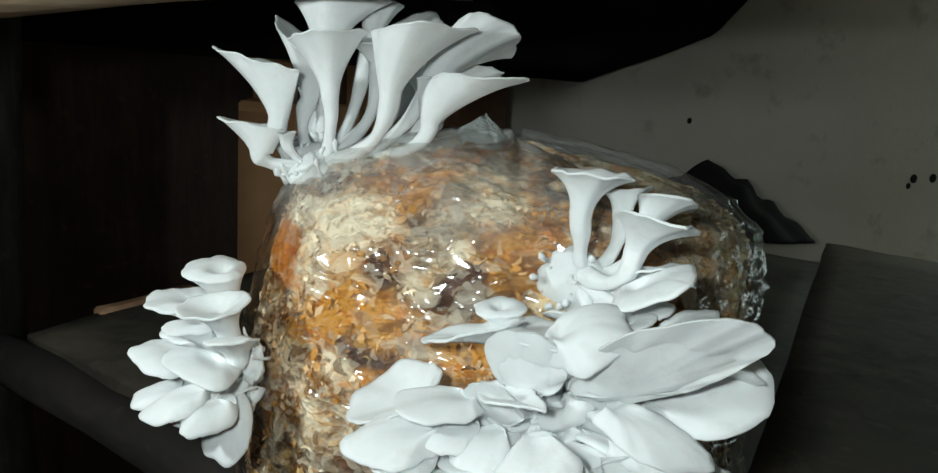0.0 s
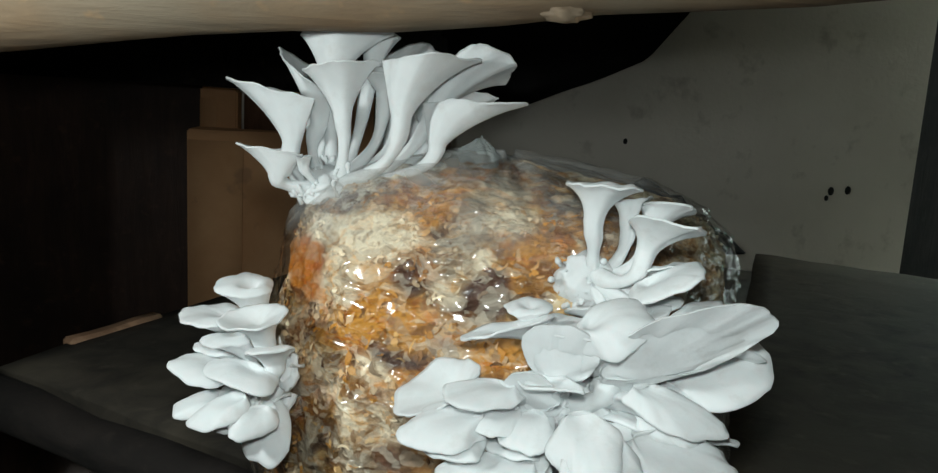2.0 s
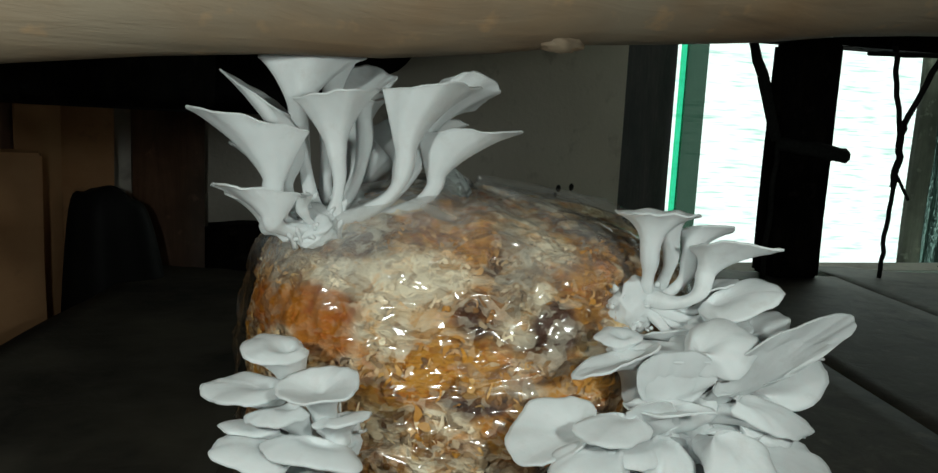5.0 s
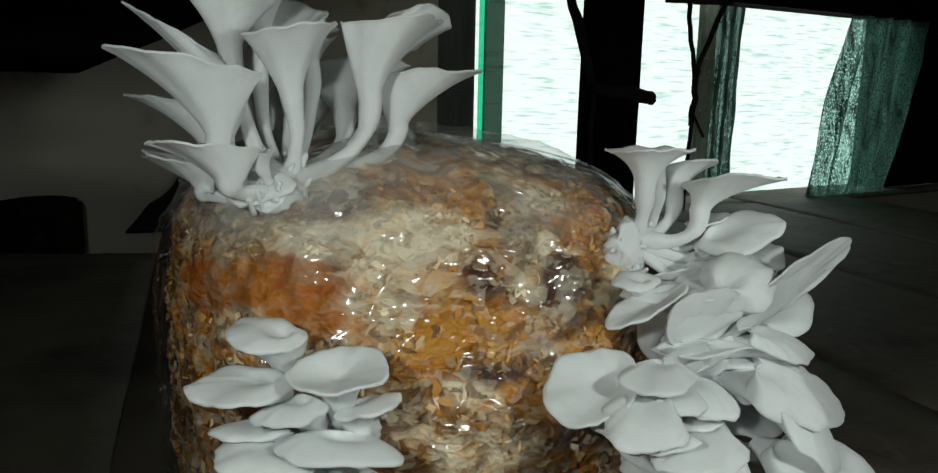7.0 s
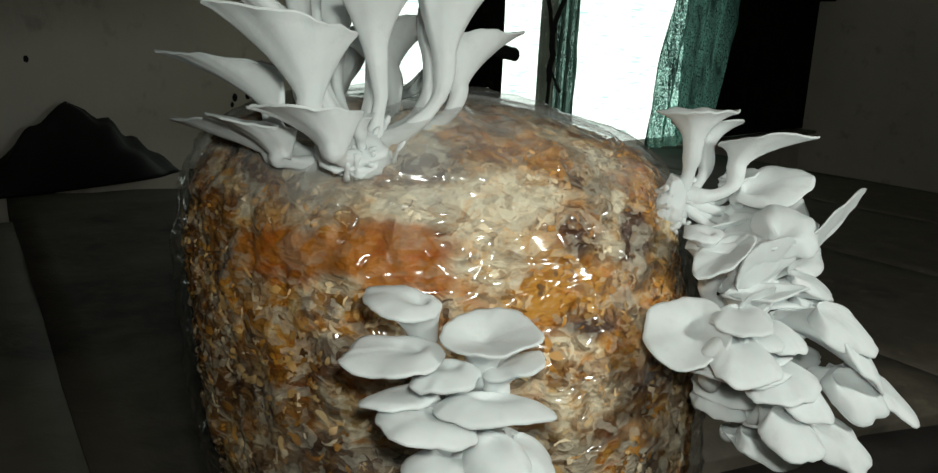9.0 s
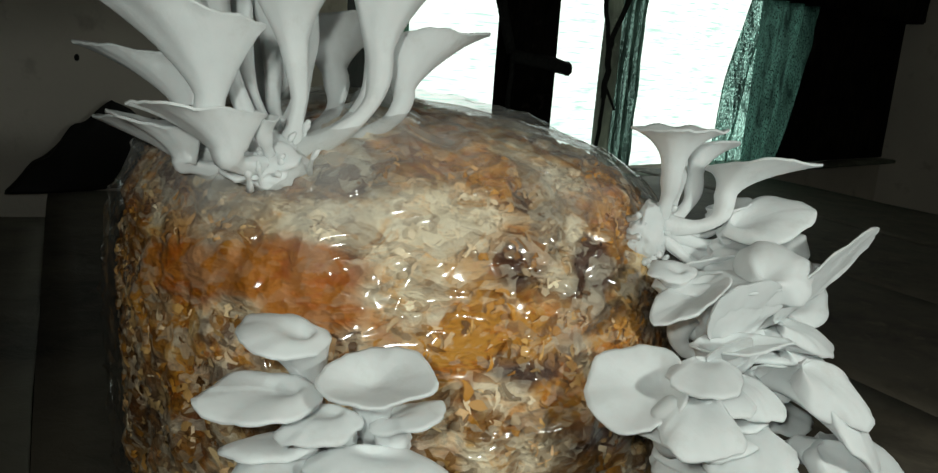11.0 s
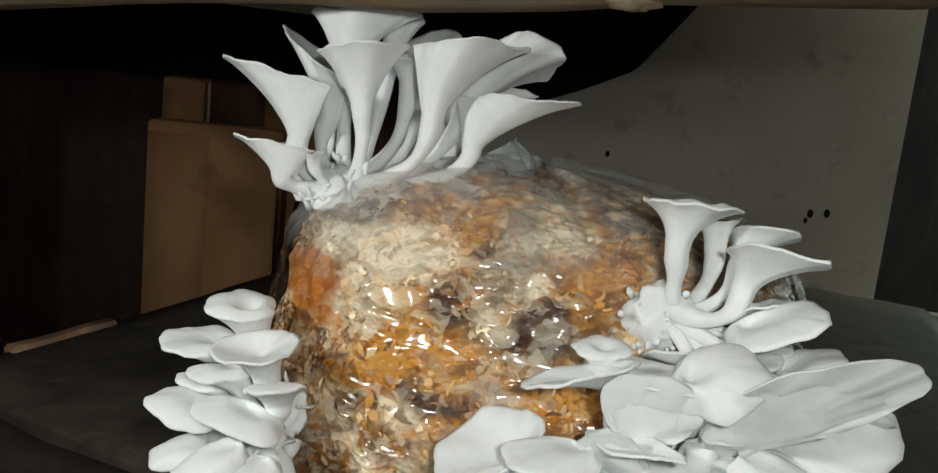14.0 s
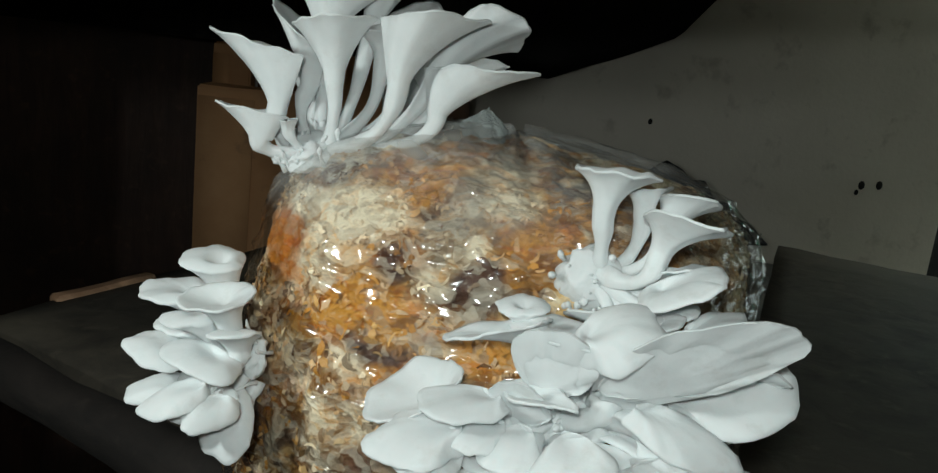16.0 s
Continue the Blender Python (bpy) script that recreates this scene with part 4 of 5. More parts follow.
top_cluster = thing("mushroom_cluster", "tall white trumpet-shaped oyster mushrooms growing from the bag's top", "mushrooms", "mushroom clusters on the bag", at=(-0.0699, 0.3718, S + 0.1912))
fan(top_cluster, (-0.0790, 0.3745, 0.1900), (-0.0950, 0.3810, 0.2110), (-0.1295, 0.3958, 0.2415), (-0.0830, 0.3715, 0.2340), 0.014, 0.0036, out=-0.002)
fan(top_cluster, (-0.0795, 0.3720, 0.1885), (-0.0990, 0.3665, 0.1965), (-0.1246, 0.3789, 0.2096), (-0.0900, 0.3590, 0.2070), 0.016, 0.0038, out=0.005)
fan(top_cluster, (-0.0763, 0.3777, 0.1919), (-0.0830, 0.3920, 0.2200), (-0.1092, 0.4278, 0.2615), (-0.0790, 0.4000, 0.2385), 0.010, 0.0034)
fan(top_cluster, (-0.0735, 0.3790, 0.1928), (-0.0777, 0.4025, 0.2455), (-0.0940, 0.4068, 0.2676), (-0.0466, 0.3945, 0.2700), 0.015, 0.0036, out=0.004)
fan(top_cluster, (-0.0700, 0.3735, 0.1931), (-0.0692, 0.3720, 0.2290), (-0.0909, 0.3649, 0.2479), (-0.0529, 0.3579, 0.2539), 0.015, 0.0036, out=0.008)
fan(top_cluster, (-0.0674, 0.3712, 0.1934), (-0.0400, 0.3603, 0.2280), (-0.0540, 0.3555, 0.2538), (-0.0046, 0.3485, 0.2578), 0.018, 0.0036, out=0.010)
fan(top_cluster, (-0.0664, 0.3706, 0.1924), (-0.0215, 0.3650, 0.2150), (-0.0281, 0.3680, 0.2349), (0.0204, 0.3560, 0.2373), 0.013, 0.0032, out=0.003)
fan(top_cluster, (-0.0770, 0.3900, 0.1860), (-0.0835, 0.4110, 0.2050), (-0.0973, 0.4594, 0.2249), (-0.0800, 0.4120, 0.2210), 0.010, 0.0034)
fan(top_cluster, (-0.0800, 0.3940, 0.1840), (-0.0870, 0.4080, 0.1885), (-0.0880, 0.4650, 0.1965), (-0.0850, 0.4080, 0.1990), 0.011, 0.0034)
fan(top_cluster, (-0.0805, 0.3900, 0.1850), (-0.0930, 0.3980, 0.1880), (-0.1060, 0.4230, 0.2030), (-0.0930, 0.3900, 0.1990), 0.010, 0.0032)
mushroom(top_cluster, (-0.0686, 0.3817, 0.1944), (-0.0571, 0.4147, 0.2538), (-0.0545, 0.4197, 0.2713), (0.8198, -0.5668, -0.0817), (0.5548, 0.8215, -0.1319), 0.0123, 0.014, 0, 0.0035, wave=0.26, point=1.9)
mushroom(top_cluster, (-0.0708, 0.3759, 0.1941), (-0.0500, 0.3874, 0.2404), (-0.0484, 0.3900, 0.2516), (0.7800, -0.6226, 0.0627), (0.6107, 0.7792, 0.1409), 0.0136, 0.018, 0, 0.0035, wave=0.26, point=1.9)
mushroom(top_cluster, (-0.0658, 0.3737, 0.1930), (-0.0235, 0.3785, 0.2323), (0.0022, 0.3807, 0.2574), (0.8498, -0.5234, 0.0631), (0.4912, 0.7425, -0.4555), 0.0168, 0.02, 0, 0.0035, wave=0.26, point=1.9)
mushroom(top_cluster, (-0.0645, 0.3799, 0.1935), (-0.0237, 0.4002, 0.2197), (-0.0138, 0.4078, 0.2371), (0.8900, -0.4388, 0.1237), (0.4536, 0.8254, -0.3361), 0.0258, 0.018, 0, 0.0035, wave=0.26, point=1.9)
mushroom(top_cluster, (-0.0668, 0.3850, 0.1928), (-0.0434, 0.4156, 0.2014), (-0.0322, 0.4252, 0.2181), (0.8462, -0.2493, 0.4709), (0.5258, 0.2478, -0.8137), 0.0206, 0.02, 0, 0.0035, wave=0.26, point=1.9)
mushroom(top_cluster, (-0.0676, 0.3811, 0.1933), (-0.0454, 0.4117, 0.2343), (-0.0370, 0.4242, 0.2603), (0.9258, -0.3388, 0.1679), (0.2429, 0.8732, 0.4226), 0.0182, 0.018, 0, 0.0035, wave=0.26, point=1.9)
mushroom(top_cluster, (-0.0764, 0.3712, 0.1918), (-0.0868, 0.3651, 0.2012), (-0.0864, 0.3637, 0.2062), (0.9297, -0.3513, 0.1103), (0.3428, 0.9352, 0.0891), 0.0044, 0.006, 0, 0.0022, wave=0.26, point=1.9)
pins(top_cluster, (-0.0801, 0.3737, 0.1914), 0.017, (-0.4, -0.4, 0.8), 22, 3)

left_cluster = thing("mushroom_cluster", "tiers of small rounded white oyster mushrooms on the bag's side", "mushrooms", "mushroom clusters on the bag", at=(-0.0877, 0.3128, S + 0.1138))
mushroom(left_cluster, (-0.0879, 0.3128, 0.1146), (-0.1014, 0.3253, 0.1353), (-0.1089, 0.3292, 0.1488), (0.7590, -0.6366, -0.1365), (0.6509, 0.7470, 0.1357), 0.0131, 0.0125, 0.0015, .0038)
mushroom(left_cluster, (-0.0879, 0.3128, 0.1146), (-0.1074, 0.3191, 0.1260), (-0.1210, 0.3226, 0.1359), (0.7824, -0.6223, 0.0226), (0.6172, 0.7798, 0.1042), 0.0163, 0.0135, 0.001, .0038)
mushroom(left_cluster, (-0.0879, 0.3128, 0.1146), (-0.0947, 0.3056, 0.1286), (-0.0992, 0.3000, 0.1424), (0.6863, -0.7254, 0.0525), (0.7023, 0.6798, 0.2112), 0.0155, 0.0145, 0, .0038)
mushroom(left_cluster, (-0.0879, 0.3128, 0.1146), (-0.1025, 0.3097, 0.1213), (-0.1120, 0.3084, 0.1289), (0.7054, -0.7037, 0.0843), (0.7051, 0.7089, 0.0178), 0.0115, 0.0105, 0.002, .0038)
mushroom(left_cluster, (-0.0879, 0.3128, 0.1146), (-0.0901, 0.3020, 0.1207), (-0.0912, 0.2944, 0.1293), (0.8402, -0.4884, 0.2358), (0.5295, 0.8327, -0.1620), 0.0110, 0.0095, 0.001, .0038)
mushroom(left_cluster, (-0.0879, 0.3128, 0.1146), (-0.1078, 0.3109, 0.1101), (-0.1211, 0.3089, 0.1153), (0.6156, -0.7741, -0.1475), (0.7824, 0.6228, -0.0032), 0.0171, 0.0135, 0.003, .0038)
mushroom(left_cluster, (-0.0879, 0.3128, 0.1146), (-0.0981, 0.3025, 0.1121), (-0.1030, 0.2958, 0.1173), (0.7366, -0.6714, -0.0815), (0.6684, 0.7411, -0.0634), 0.0204, 0.0115, 0.003, .0038)
mushroom(left_cluster, (-0.0879, 0.3128, 0.1146), (-0.1066, 0.3177, 0.1148), (-0.1195, 0.3213, 0.1203), (0.7147, -0.6994, 0.0094), (0.6967, 0.7107, -0.0974), 0.0119, 0.0085, 0.002, .0038)
mushroom(left_cluster, (-0.0879, 0.3128, 0.1146), (-0.0989, 0.2981, 0.1065), (-0.1090, 0.2900, 0.1030), (0.6991, -0.7146, 0.0244), (0.6983, 0.6898, 0.1914), 0.0113, 0.014, 0.004, .0038)
mushroom(left_cluster, (-0.0879, 0.3128, 0.1146), (-0.0924, 0.2943, 0.1050), (-0.0958, 0.2847, 0.1009), (0.7661, -0.5854, -0.2654), (0.6349, 0.7534, 0.1711), 0.0087, 0.0115, 0.003, .0038)
mushroom(left_cluster, (-0.0879, 0.3128, 0.1146), (-0.1033, 0.3067, 0.1006), (-0.1212, 0.3047, 0.0997), (0.6556, -0.7502, -0.0859), (0.7549, 0.6489, 0.0948), 0.0108, 0.013, 0.004, .0038)
mushroom(left_cluster, (-0.0853, 0.3143, 0.1089), (-0.0945, 0.3069, 0.1046), (-0.1065, 0.3014, 0.1018), (0.9393, -0.1886, 0.2866), (0.0217, 0.8663, 0.4990), 0.0130, 0.014, 0.003)
mushroom(left_cluster, (-0.0849, 0.3133, 0.1030), (-0.0885, 0.3026, 0.0988), (-0.0915, 0.2957, 0.0933), (0.9224, -0.0683, 0.3803), (-0.2281, 0.6981, 0.6787), 0.0111, 0.016, 0.003)
pins(left_cluster, (-0.0876, 0.3097, 0.1151), 0.012, (-0.7, -0.7, 0.1), 18, 5)

right_cluster = thing("mushroom_cluster", "white oyster mushrooms with flat funnel caps on the bag's shoulder", "mushrooms", "mushroom clusters on the bag", at=(0.0414, 0.2855, S + 0.1676))
mushroom(right_cluster, (0.0436, 0.2860, 0.1689), (0.0393, 0.2802, 0.1931), (0.0416, 0.2799, 0.2073), (0.5784, -0.8152, 0.0294), (0.8156, 0.5772, -0.0399), 0.0186, 0.014, 0, .0034, point=1.5)
mushroom(right_cluster, (0.0445, 0.2856, 0.1690), (0.0552, 0.2847, 0.1920), (0.0576, 0.2893, 0.2014), (0.5815, -0.7936, 0.1790), (0.8051, 0.5930, 0.0134), 0.0064, 0.012, 0, .0028, point=1.5)
mushroom(right_cluster, (0.0454, 0.2852, 0.1685), (0.0629, 0.2807, 0.1878), (0.0694, 0.2787, 0.1992), (0.4824, -0.8543, 0.1934), (0.8641, 0.4279, -0.2651), 0.0133, 0.010, 0, .003, point=1.5)
mushroom(right_cluster, (0.0432, 0.2830, 0.1697), (0.0569, 0.2647, 0.1829), (0.0600, 0.2538, 0.1954), (0.2189, -0.9608, 0.1701), (0.9560, 0.1763, -0.2345), 0.0205, 0.0125, 0, .0032, point=1.5)
mushroom(right_cluster, (0.0438, 0.2836, 0.1685), (0.0620, 0.2697, 0.1740), (0.0647, 0.2651, 0.1781), (0.4858, -0.8352, 0.2577), (0.8557, 0.5146, 0.0547), 0.0095, 0.01, 0, .0026, point=1.5)
mushroom(right_cluster, (0.0427, 0.2827, 0.1673), (0.0574, 0.2629, 0.1688), (0.0613, 0.2484, 0.1752), (0.4150, -0.8471, 0.3320), (0.7554, 0.5242, 0.3932), 0.0176, 0.015, 0.002, .003, point=1.5)
mushroom(right_cluster, (0.0428, 0.2836, 0.1661), (0.0554, 0.2648, 0.1629), (0.0574, 0.2545, 0.1646), (0.4708, -0.8719, 0.1348), (0.8454, 0.4895, 0.2138), 0.0123, 0.014, 0.001, .0028, point=1.5)
mushroom(right_cluster, (0.0424, 0.2837, 0.1658), (0.0437, 0.2633, 0.1593), (0.0424, 0.2545, 0.1591), (0.4307, -0.8516, 0.2986), (0.7861, 0.5166, 0.3394), 0.0097, 0.012, 0.002, .0026, point=1.5)
pins(right_cluster, (0.0386, 0.2853, 0.1666), 0.014, (-0.3, -0.9, 0.1), 22, 7)

front_cluster = thing("mushroom_cluster", "large white oyster mushroom fans bursting from the bag's front", "mushrooms", "mushroom clusters on the bag", at=(0.0300, 0.2574, S + 0.1247))
mushroom(front_cluster, (0.0268, 0.2555, 0.1369), (0.0177, 0.2538, 0.1496), (0.0034, 0.2539, 0.1550), (0.9045, -0.2789, 0.3227), (0.3079, 0.9505, -0.0417), 0.0182, 0.01, 0, wave=0.26, point=1.15)
mushroom(front_cluster, (0.0272, 0.2574, 0.1362), (0.0143, 0.2630, 0.1535), (0.0124, 0.2645, 0.1600), (0.9568, -0.2748, 0.0944), (0.2455, 0.9384, 0.2433), 0.0091, 0.008, 0.001, wave=0.26, point=1.15)
mushroom(front_cluster, (0.0283, 0.2550, 0.1253), (0.0201, 0.2494, 0.1347), (0.0217, 0.2401, 0.1493), (0.8679, -0.4968, 0.0049), (0.1818, 0.3084, -0.9337), 0.0142, 0.014, 0, .003, wave=0.26, point=1.15)
mushroom(front_cluster, (0.0283, 0.2550, 0.1253), (0.0305, 0.2497, 0.1397), (0.0308, 0.2502, 0.1516), (0.9525, -0.2750, 0.1308), (0.2038, 0.8947, 0.3974), 0.0088, 0.011, 0.005, wave=0.26, point=1.15)
mushroom(front_cluster, (0.0283, 0.2550, 0.1253), (0.0393, 0.2455, 0.1422), (0.0397, 0.2379, 0.1599), (0.8085, -0.4754, 0.3469), (0.2574, 0.8157, 0.5181), 0.0146, 0.0145, 0.007, .0036, wave=0.26, point=1.15)
mushroom(front_cluster, (0.0283, 0.2550, 0.1253), (0.0540, 0.2464, 0.1515), (0.0552, 0.2448, 0.1637), (0.7711, -0.4979, 0.3970), (0.4768, 0.8646, 0.1583), 0.0078, 0.009, 0.001, wave=0.26, point=1.15)
mushroom(front_cluster, (0.0283, 0.2550, 0.1253), (0.0668, 0.2500, 0.1534), (0.0723, 0.2456, 0.1637), (0.7527, -0.5486, 0.3639), (0.4727, 0.8351, 0.2813), 0.0108, 0.011, 0.002, wave=0.26, point=1.15)
mushroom(front_cluster, (0.0283, 0.2550, 0.1253), (0.0398, 0.2443, 0.1366), (0.0619, 0.2236, 0.1601), (0.8317, -0.3303, 0.4462), (0.5200, 0.3000, -0.7900), 0.0300, 0.014, 0, .0042, wave=0.18, point=1.15)
mushroom(front_cluster, (0.0283, 0.2550, 0.1253), (0.0517, 0.2485, 0.1314), (0.0817, 0.2409, 0.1449), (0.9558, -0.1153, 0.2703), (-0.0600, 0.8239, 0.5635), 0.0199, 0.0165, 0.003, .0036, wave=0.26, point=1.15)
mushroom(front_cluster, (0.0283, 0.2550, 0.1253), (0.0416, 0.2465, 0.1283), (0.0611, 0.2275, 0.1323), (0.9465, -0.2285, -0.2279), (0.2968, 0.8936, 0.3367), 0.0184, 0.0105, 0.003, .0034, wave=0.26, point=1.15)
mushroom(front_cluster, (0.0283, 0.2550, 0.1253), (0.0379, 0.2460, 0.1250), (0.0598, 0.2287, 0.1258), (0.9590, -0.2293, -0.1668), (0.2686, 0.9230, 0.2756), 0.0124, 0.009, 0.003, wave=0.26, point=1.15)
mushroom(front_cluster, (0.0283, 0.2550, 0.1253), (0.0098, 0.2487, 0.1277), (-0.0079, 0.2408, 0.1327), (0.9416, -0.3159, 0.0234), (0.2911, 0.9378, 0.1041), 0.0151, 0.0105, 0.002, wave=0.26, point=1.15)
mushroom(front_cluster, (0.0283, 0.2550, 0.1253), (0.0179, 0.2479, 0.1266), (0.0122, 0.2399, 0.1352), (0.9231, -0.3129, -0.2235), (-0.0209, 0.5397, -0.8416), 0.0103, 0.009, 0, wave=0.26, point=1.15)
mushroom(front_cluster, (0.0283, 0.2550, 0.1253), (0.0005, 0.2458, 0.1208), (-0.0199, 0.2371, 0.1207), (0.9195, -0.2807, 0.0550), (0.1416, 0.8896, 0.2389), 0.0151, 0.0135, 0.004, wave=0.26, point=1.15)
mushroom(front_cluster, (0.0283, 0.2550, 0.1253), (0.0101, 0.2456, 0.1228), (-0.0010, 0.2349, 0.1244), (0.9484, -0.2902, 0.0256), (0.2581, 0.9407, 0.1212), 0.0103, 0.0095, 0.003, wave=0.26, point=1.15)
mushroom(front_cluster, (0.0283, 0.2550, 0.1253), (0.0178, 0.2429, 0.1226), (0.0089, 0.2293, 0.1231), (0.9616, -0.2736, 0.0207), (0.2619, 0.9377, 0.2283), 0.0099, 0.0105, 0.003, wave=0.26, point=1.15)
mushroom(front_cluster, (0.0283, 0.2550, 0.1253), (0.0300, 0.2337, 0.1221), (0.0257, 0.2094, 0.1266), (0.9441, -0.2714, 0.1870), (0.1449, 0.8514, 0.5041), 0.0127, 0.014, 0.004, .0034, wave=0.26, point=1.15)
mushroom(front_cluster, (0.0283, 0.2550, 0.1253), (0.0267, 0.2421, 0.1217), (0.0281, 0.2288, 0.1223), (0.9615, -0.2216, 0.1627), (0.1623, 0.9352, 0.3147), 0.0055, 0.007, 0.002, wave=0.26, point=1.15)
mushroom(front_cluster, (0.0286, 0.2545, 0.1200), (0.0114, 0.2174, 0.0898), (0.0104, 0.2037, 0.0848), (0.9674, -0.1815, 0.1765), (0.0877, 0.8942, 0.4390), 0.0126, 0.016, 0.004, wave=0.26, point=1.15)
mushroom(front_cluster, (0.0304, 0.2545, 0.1201), (0.0374, 0.2099, 0.1055), (0.0490, 0.1925, 0.0953), (0.9913, -0.0380, -0.1258), (0.0916, 0.8867, 0.4532), 0.0159, 0.018, 0.004, wave=0.26, point=1.15)
mushroom(front_cluster, (0.0294, 0.2545, 0.1200), (0.0239, 0.2154, 0.1068), (0.0238, 0.2008, 0.1024), (0.8728, -0.2271, 0.4320), (-0.0189, 0.8687, 0.4949), 0.0120, 0.014, 0.004, wave=0.26, point=1.15)
mushroom(front_cluster, (0.0278, 0.2564, 0.1192), (0.0012, 0.2294, 0.0984), (-0.0164, 0.2172, 0.0949), (0.9413, -0.2677, 0.0411), (0.1515, 0.8794, 0.2482), 0.0121, 0.013, 0.004, wave=0.26, point=1.15)
mushroom(front_cluster, (0.0277, 0.2566, 0.1199), (0.0148, 0.2293, 0.1098), (-0.0025, 0.2157, 0.1039), (0.9412, -0.1936, 0.0554), (0.0420, 0.8803, 0.2599), 0.0109, 0.011, 0.004, wave=0.26, point=1.15)
mushroom(front_cluster, (0.0286, 0.2570, 0.1221), (0.0192, 0.2349, 0.1180), (-0.0055, 0.2245, 0.1097), (0.9469, -0.2420, 0.0424), (0.1932, 0.9545, 0.1249), 0.0189, 0.013, 0.003, wave=0.26, point=1.15)
mushroom(front_cluster, (0.0308, 0.2560, 0.1226), (0.0306, 0.2318, 0.1239), (0.0306, 0.2044, 0.1163), (0.7620, -0.3598, -0.5385), (0.6202, 0.6449, 0.4467), 0.0186, 0.018, 0.004, .0045, wave=0.26, point=1.15)
mushroom(front_cluster, (0.0320, 0.2570, 0.1223), (0.0379, 0.2354, 0.1218), (0.0636, 0.2159, 0.1147), (0.9710, -0.1241, -0.2043), (0.2219, 0.7864, 0.5765), 0.0214, 0.017, 0.004, .004, wave=0.26, point=1.15)
mushroom(front_cluster, (0.0232, 0.2473, 0.1008), (-0.0046, 0.2549, 0.1209), (-0.0215, 0.2581, 0.1299), (0.6238, -0.7659, 0.1558), (0.6084, 0.6009, 0.5184), 0.0171, 0.0175, -0.001, .0034, wave=0.26, point=1.15)
mushroom(front_cluster, (0.0333, 0.2468, 0.0919), (0.0110, 0.2559, 0.0999), (0.0120, 0.2440, 0.0970), (0.5389, -0.8399, -0.0225), (0.7672, 0.4578, 0.1148), 0.0179, 0.014, 0.003, wave=0.26, point=1.15)
mushroom(front_cluster, (0.0330, 0.2430, 0.0818), (0.0175, 0.2454, 0.0761), (0.0183, 0.2289, 0.0730), (0.6610, -0.7388, -0.0459), (0.6963, 0.5389, 0.1222), 0.0148, 0.015, 0.004, wave=0.26, point=1.15)
mushroom(front_cluster, (0.0398, 0.2563, 0.1374), (0.0528, 0.2550, 0.1499), (0.0593, 0.2549, 0.1551), (0.8465, -0.5285, -0.0645), (0.4250, 0.7437, -0.5160), 0.0383, 0.013, 0, .0036, wave=0.26, point=1.15)
mushroom(front_cluster, (0.0329, 0.2496, 0.1189), (0.0403, 0.2427, 0.1293), (0.0677, 0.2447, 0.1218), (0.8809, -0.4555, -0.1284), (0.4414, 0.8886, -0.1246), 0.0261, 0.01, 0, wave=0.26, point=1.15)
mushroom(front_cluster, (0.0334, 0.2487, 0.0969), (0.0084, 0.2568, 0.0926), (0.0053, 0.2491, 0.0920), (0.6735, -0.7347, 0.0285), (0.6353, 0.6315, 0.1133), 0.0113, 0.013, 0.004, wave=0.26, point=1.15)
mushroom(front_cluster, (0.0337, 0.2472, 0.0944), (0.0242, 0.2448, 0.0985), (0.0182, 0.2414, 0.1021), (0.6514, -0.7440, -0.0522), (0.7256, 0.5533, 0.1027), 0.0154, 0.012, 0.003, wave=0.26, point=1.15)
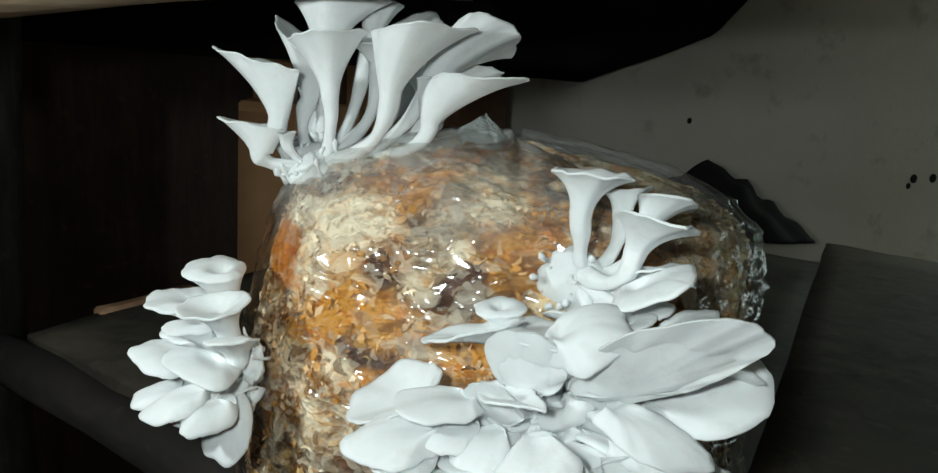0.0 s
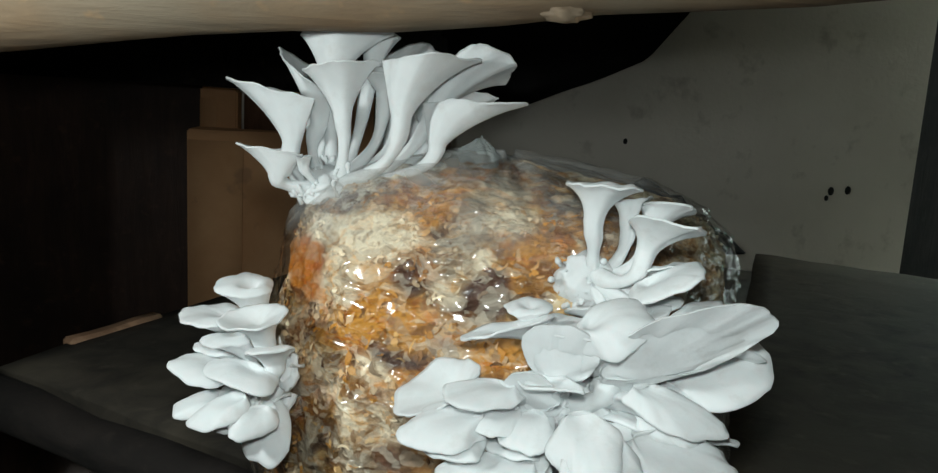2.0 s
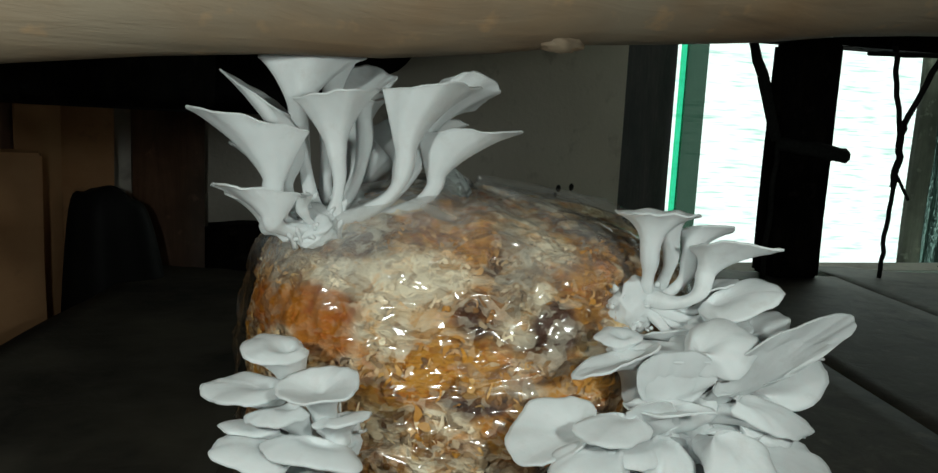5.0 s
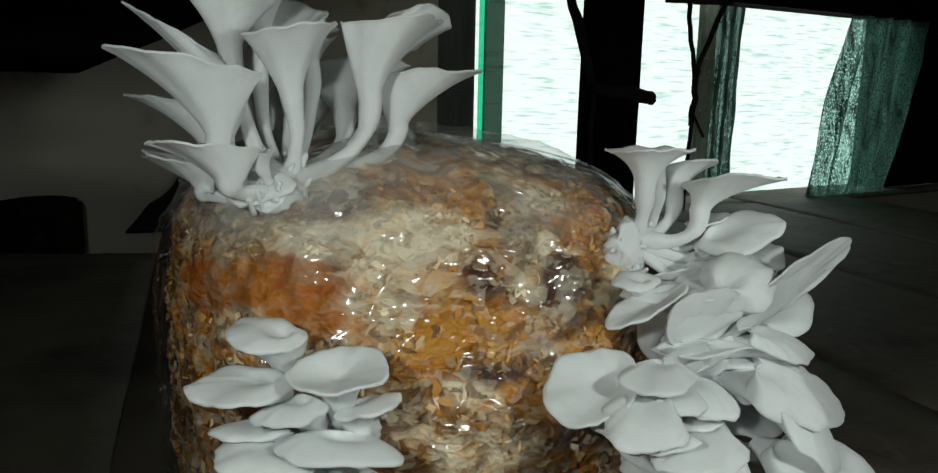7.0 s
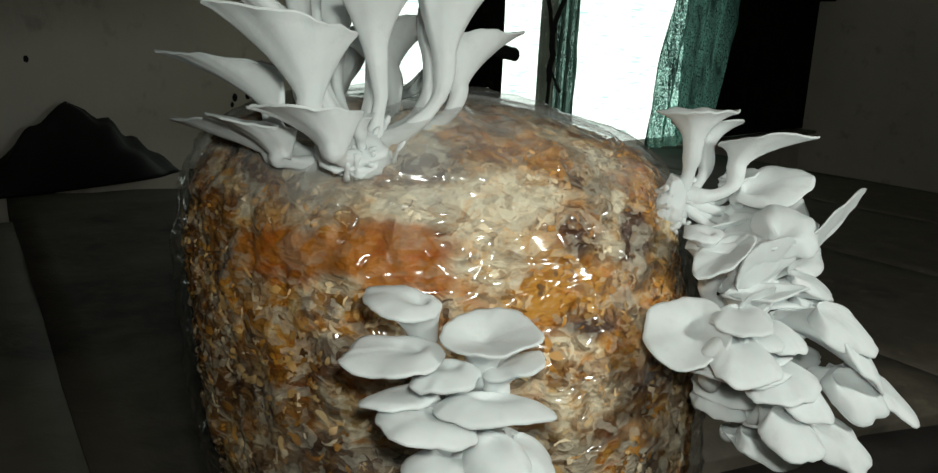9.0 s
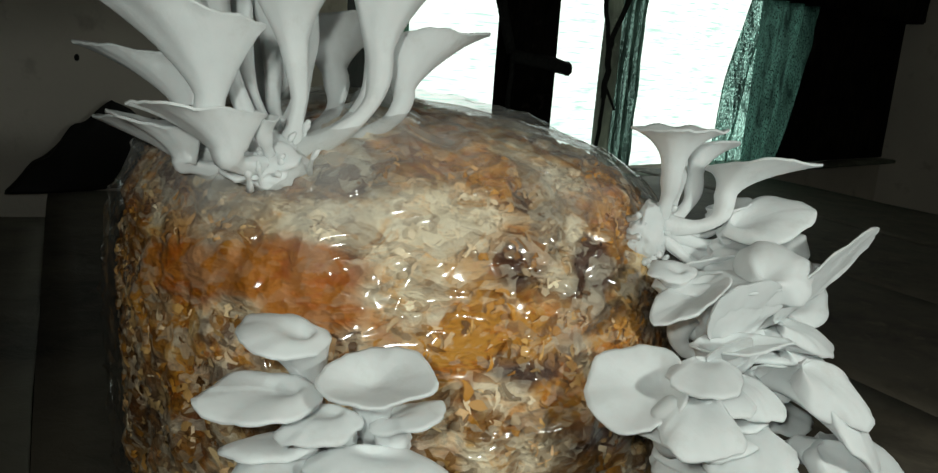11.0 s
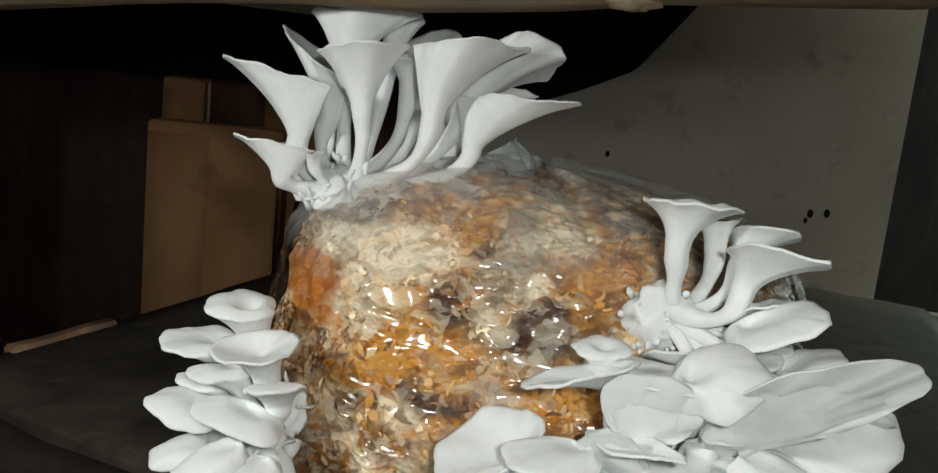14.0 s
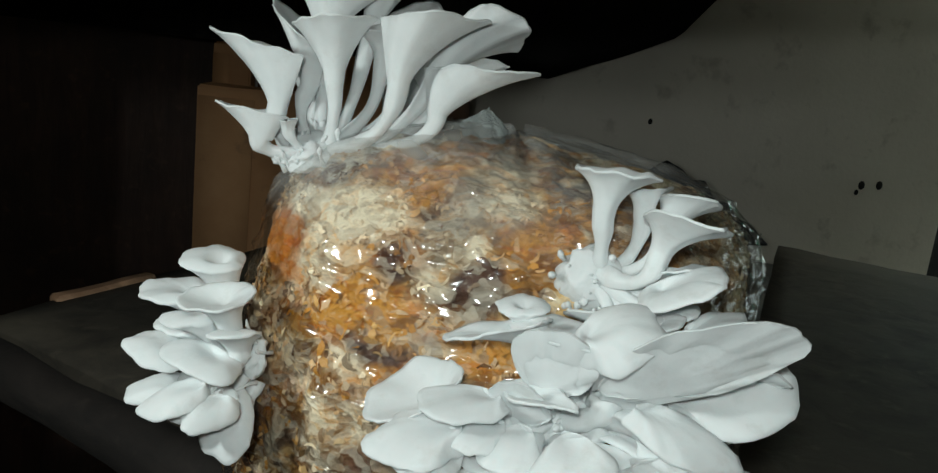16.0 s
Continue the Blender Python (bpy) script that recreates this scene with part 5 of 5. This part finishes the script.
mushroom(front_cluster, (0.0350, 0.2485, 0.1020), (0.0369, 0.2395, 0.1093), (0.0384, 0.2322, 0.1086), (0.5185, -0.7242, -0.1591), (0.8330, 0.3080, 0.1179), 0.0186, 0.013, 0.002, wave=0.26, point=1.15)
mushroom(front_cluster, (0.0324, 0.2460, 0.0868), (0.0291, 0.2372, 0.0851), (0.0259, 0.2309, 0.0828), (0.6610, -0.7401, -0.0433), (0.7165, 0.5735, 0.0992), 0.0150, 0.013, 0.003, wave=0.26, point=1.15)
mushroom(front_cluster, (0.0370, 0.2520, 0.1172), (0.0322, 0.2559, 0.1312), (0.0498, 0.2571, 0.1377), (0.8220, -0.5647, -0.0743), (0.5666, 0.7975, 0.2072), 0.0224, 0.011, 0.002, wave=0.26, point=1.15)
mushroom(front_cluster, (0.0290, 0.2560, 0.1280), (0.0200, 0.2620, 0.1360), (0.0260, 0.2520, 0.1560), (0.5200, -0.8500, 0.0800), (0.8400, 0.5200, 0.0600), 0.0250, 0.0130, 0.002, .0036, wave=0.26, point=1.15)
mushroom(front_cluster, (0.0290, 0.2520, 0.1220), (-0.0100, 0.2500, 0.1120), (-0.0175, 0.2380, 0.1165), (0.4500, -0.8900, 0.0300), (0.8700, 0.4600, 0.1500), 0.0165, 0.0110, 0.002, .0034, wave=0.26, point=1.15)
mushroom(front_cluster, (0.0290, 0.2500, 0.1180), (0.0060, 0.2460, 0.1130), (0.0040, 0.2380, 0.1160), (0.5600, -0.8200, -0.0600), (0.8200, 0.5500, 0.1000), 0.0150, 0.0100, 0.001, .0030, wave=0.3, point=1.3)
mushroom(front_cluster, (0.0300, 0.2520, 0.1240), (0.0120, 0.2480, 0.1300), (0.0160, 0.2400, 0.1390), (0.5200, -0.8300, 0.1200), (0.8400, 0.5300, 0.0500), 0.0160, 0.0090, 0.000, .0030, wave=0.3, point=1.3)
mushroom(front_cluster, (0.0300, 0.2500, 0.1150), (0.0100, 0.2440, 0.1060), (0.0060, 0.2340, 0.1070), (0.6200, -0.7700, -0.0500), (0.7800, 0.6000, 0.1200), 0.0160, 0.0110, 0.002, .0032, wave=0.28, point=1.2)
pins(front_cluster, (0.0308, 0.2524, 0.1252), 0.013, (0, -1, 0.1), 16, 9)
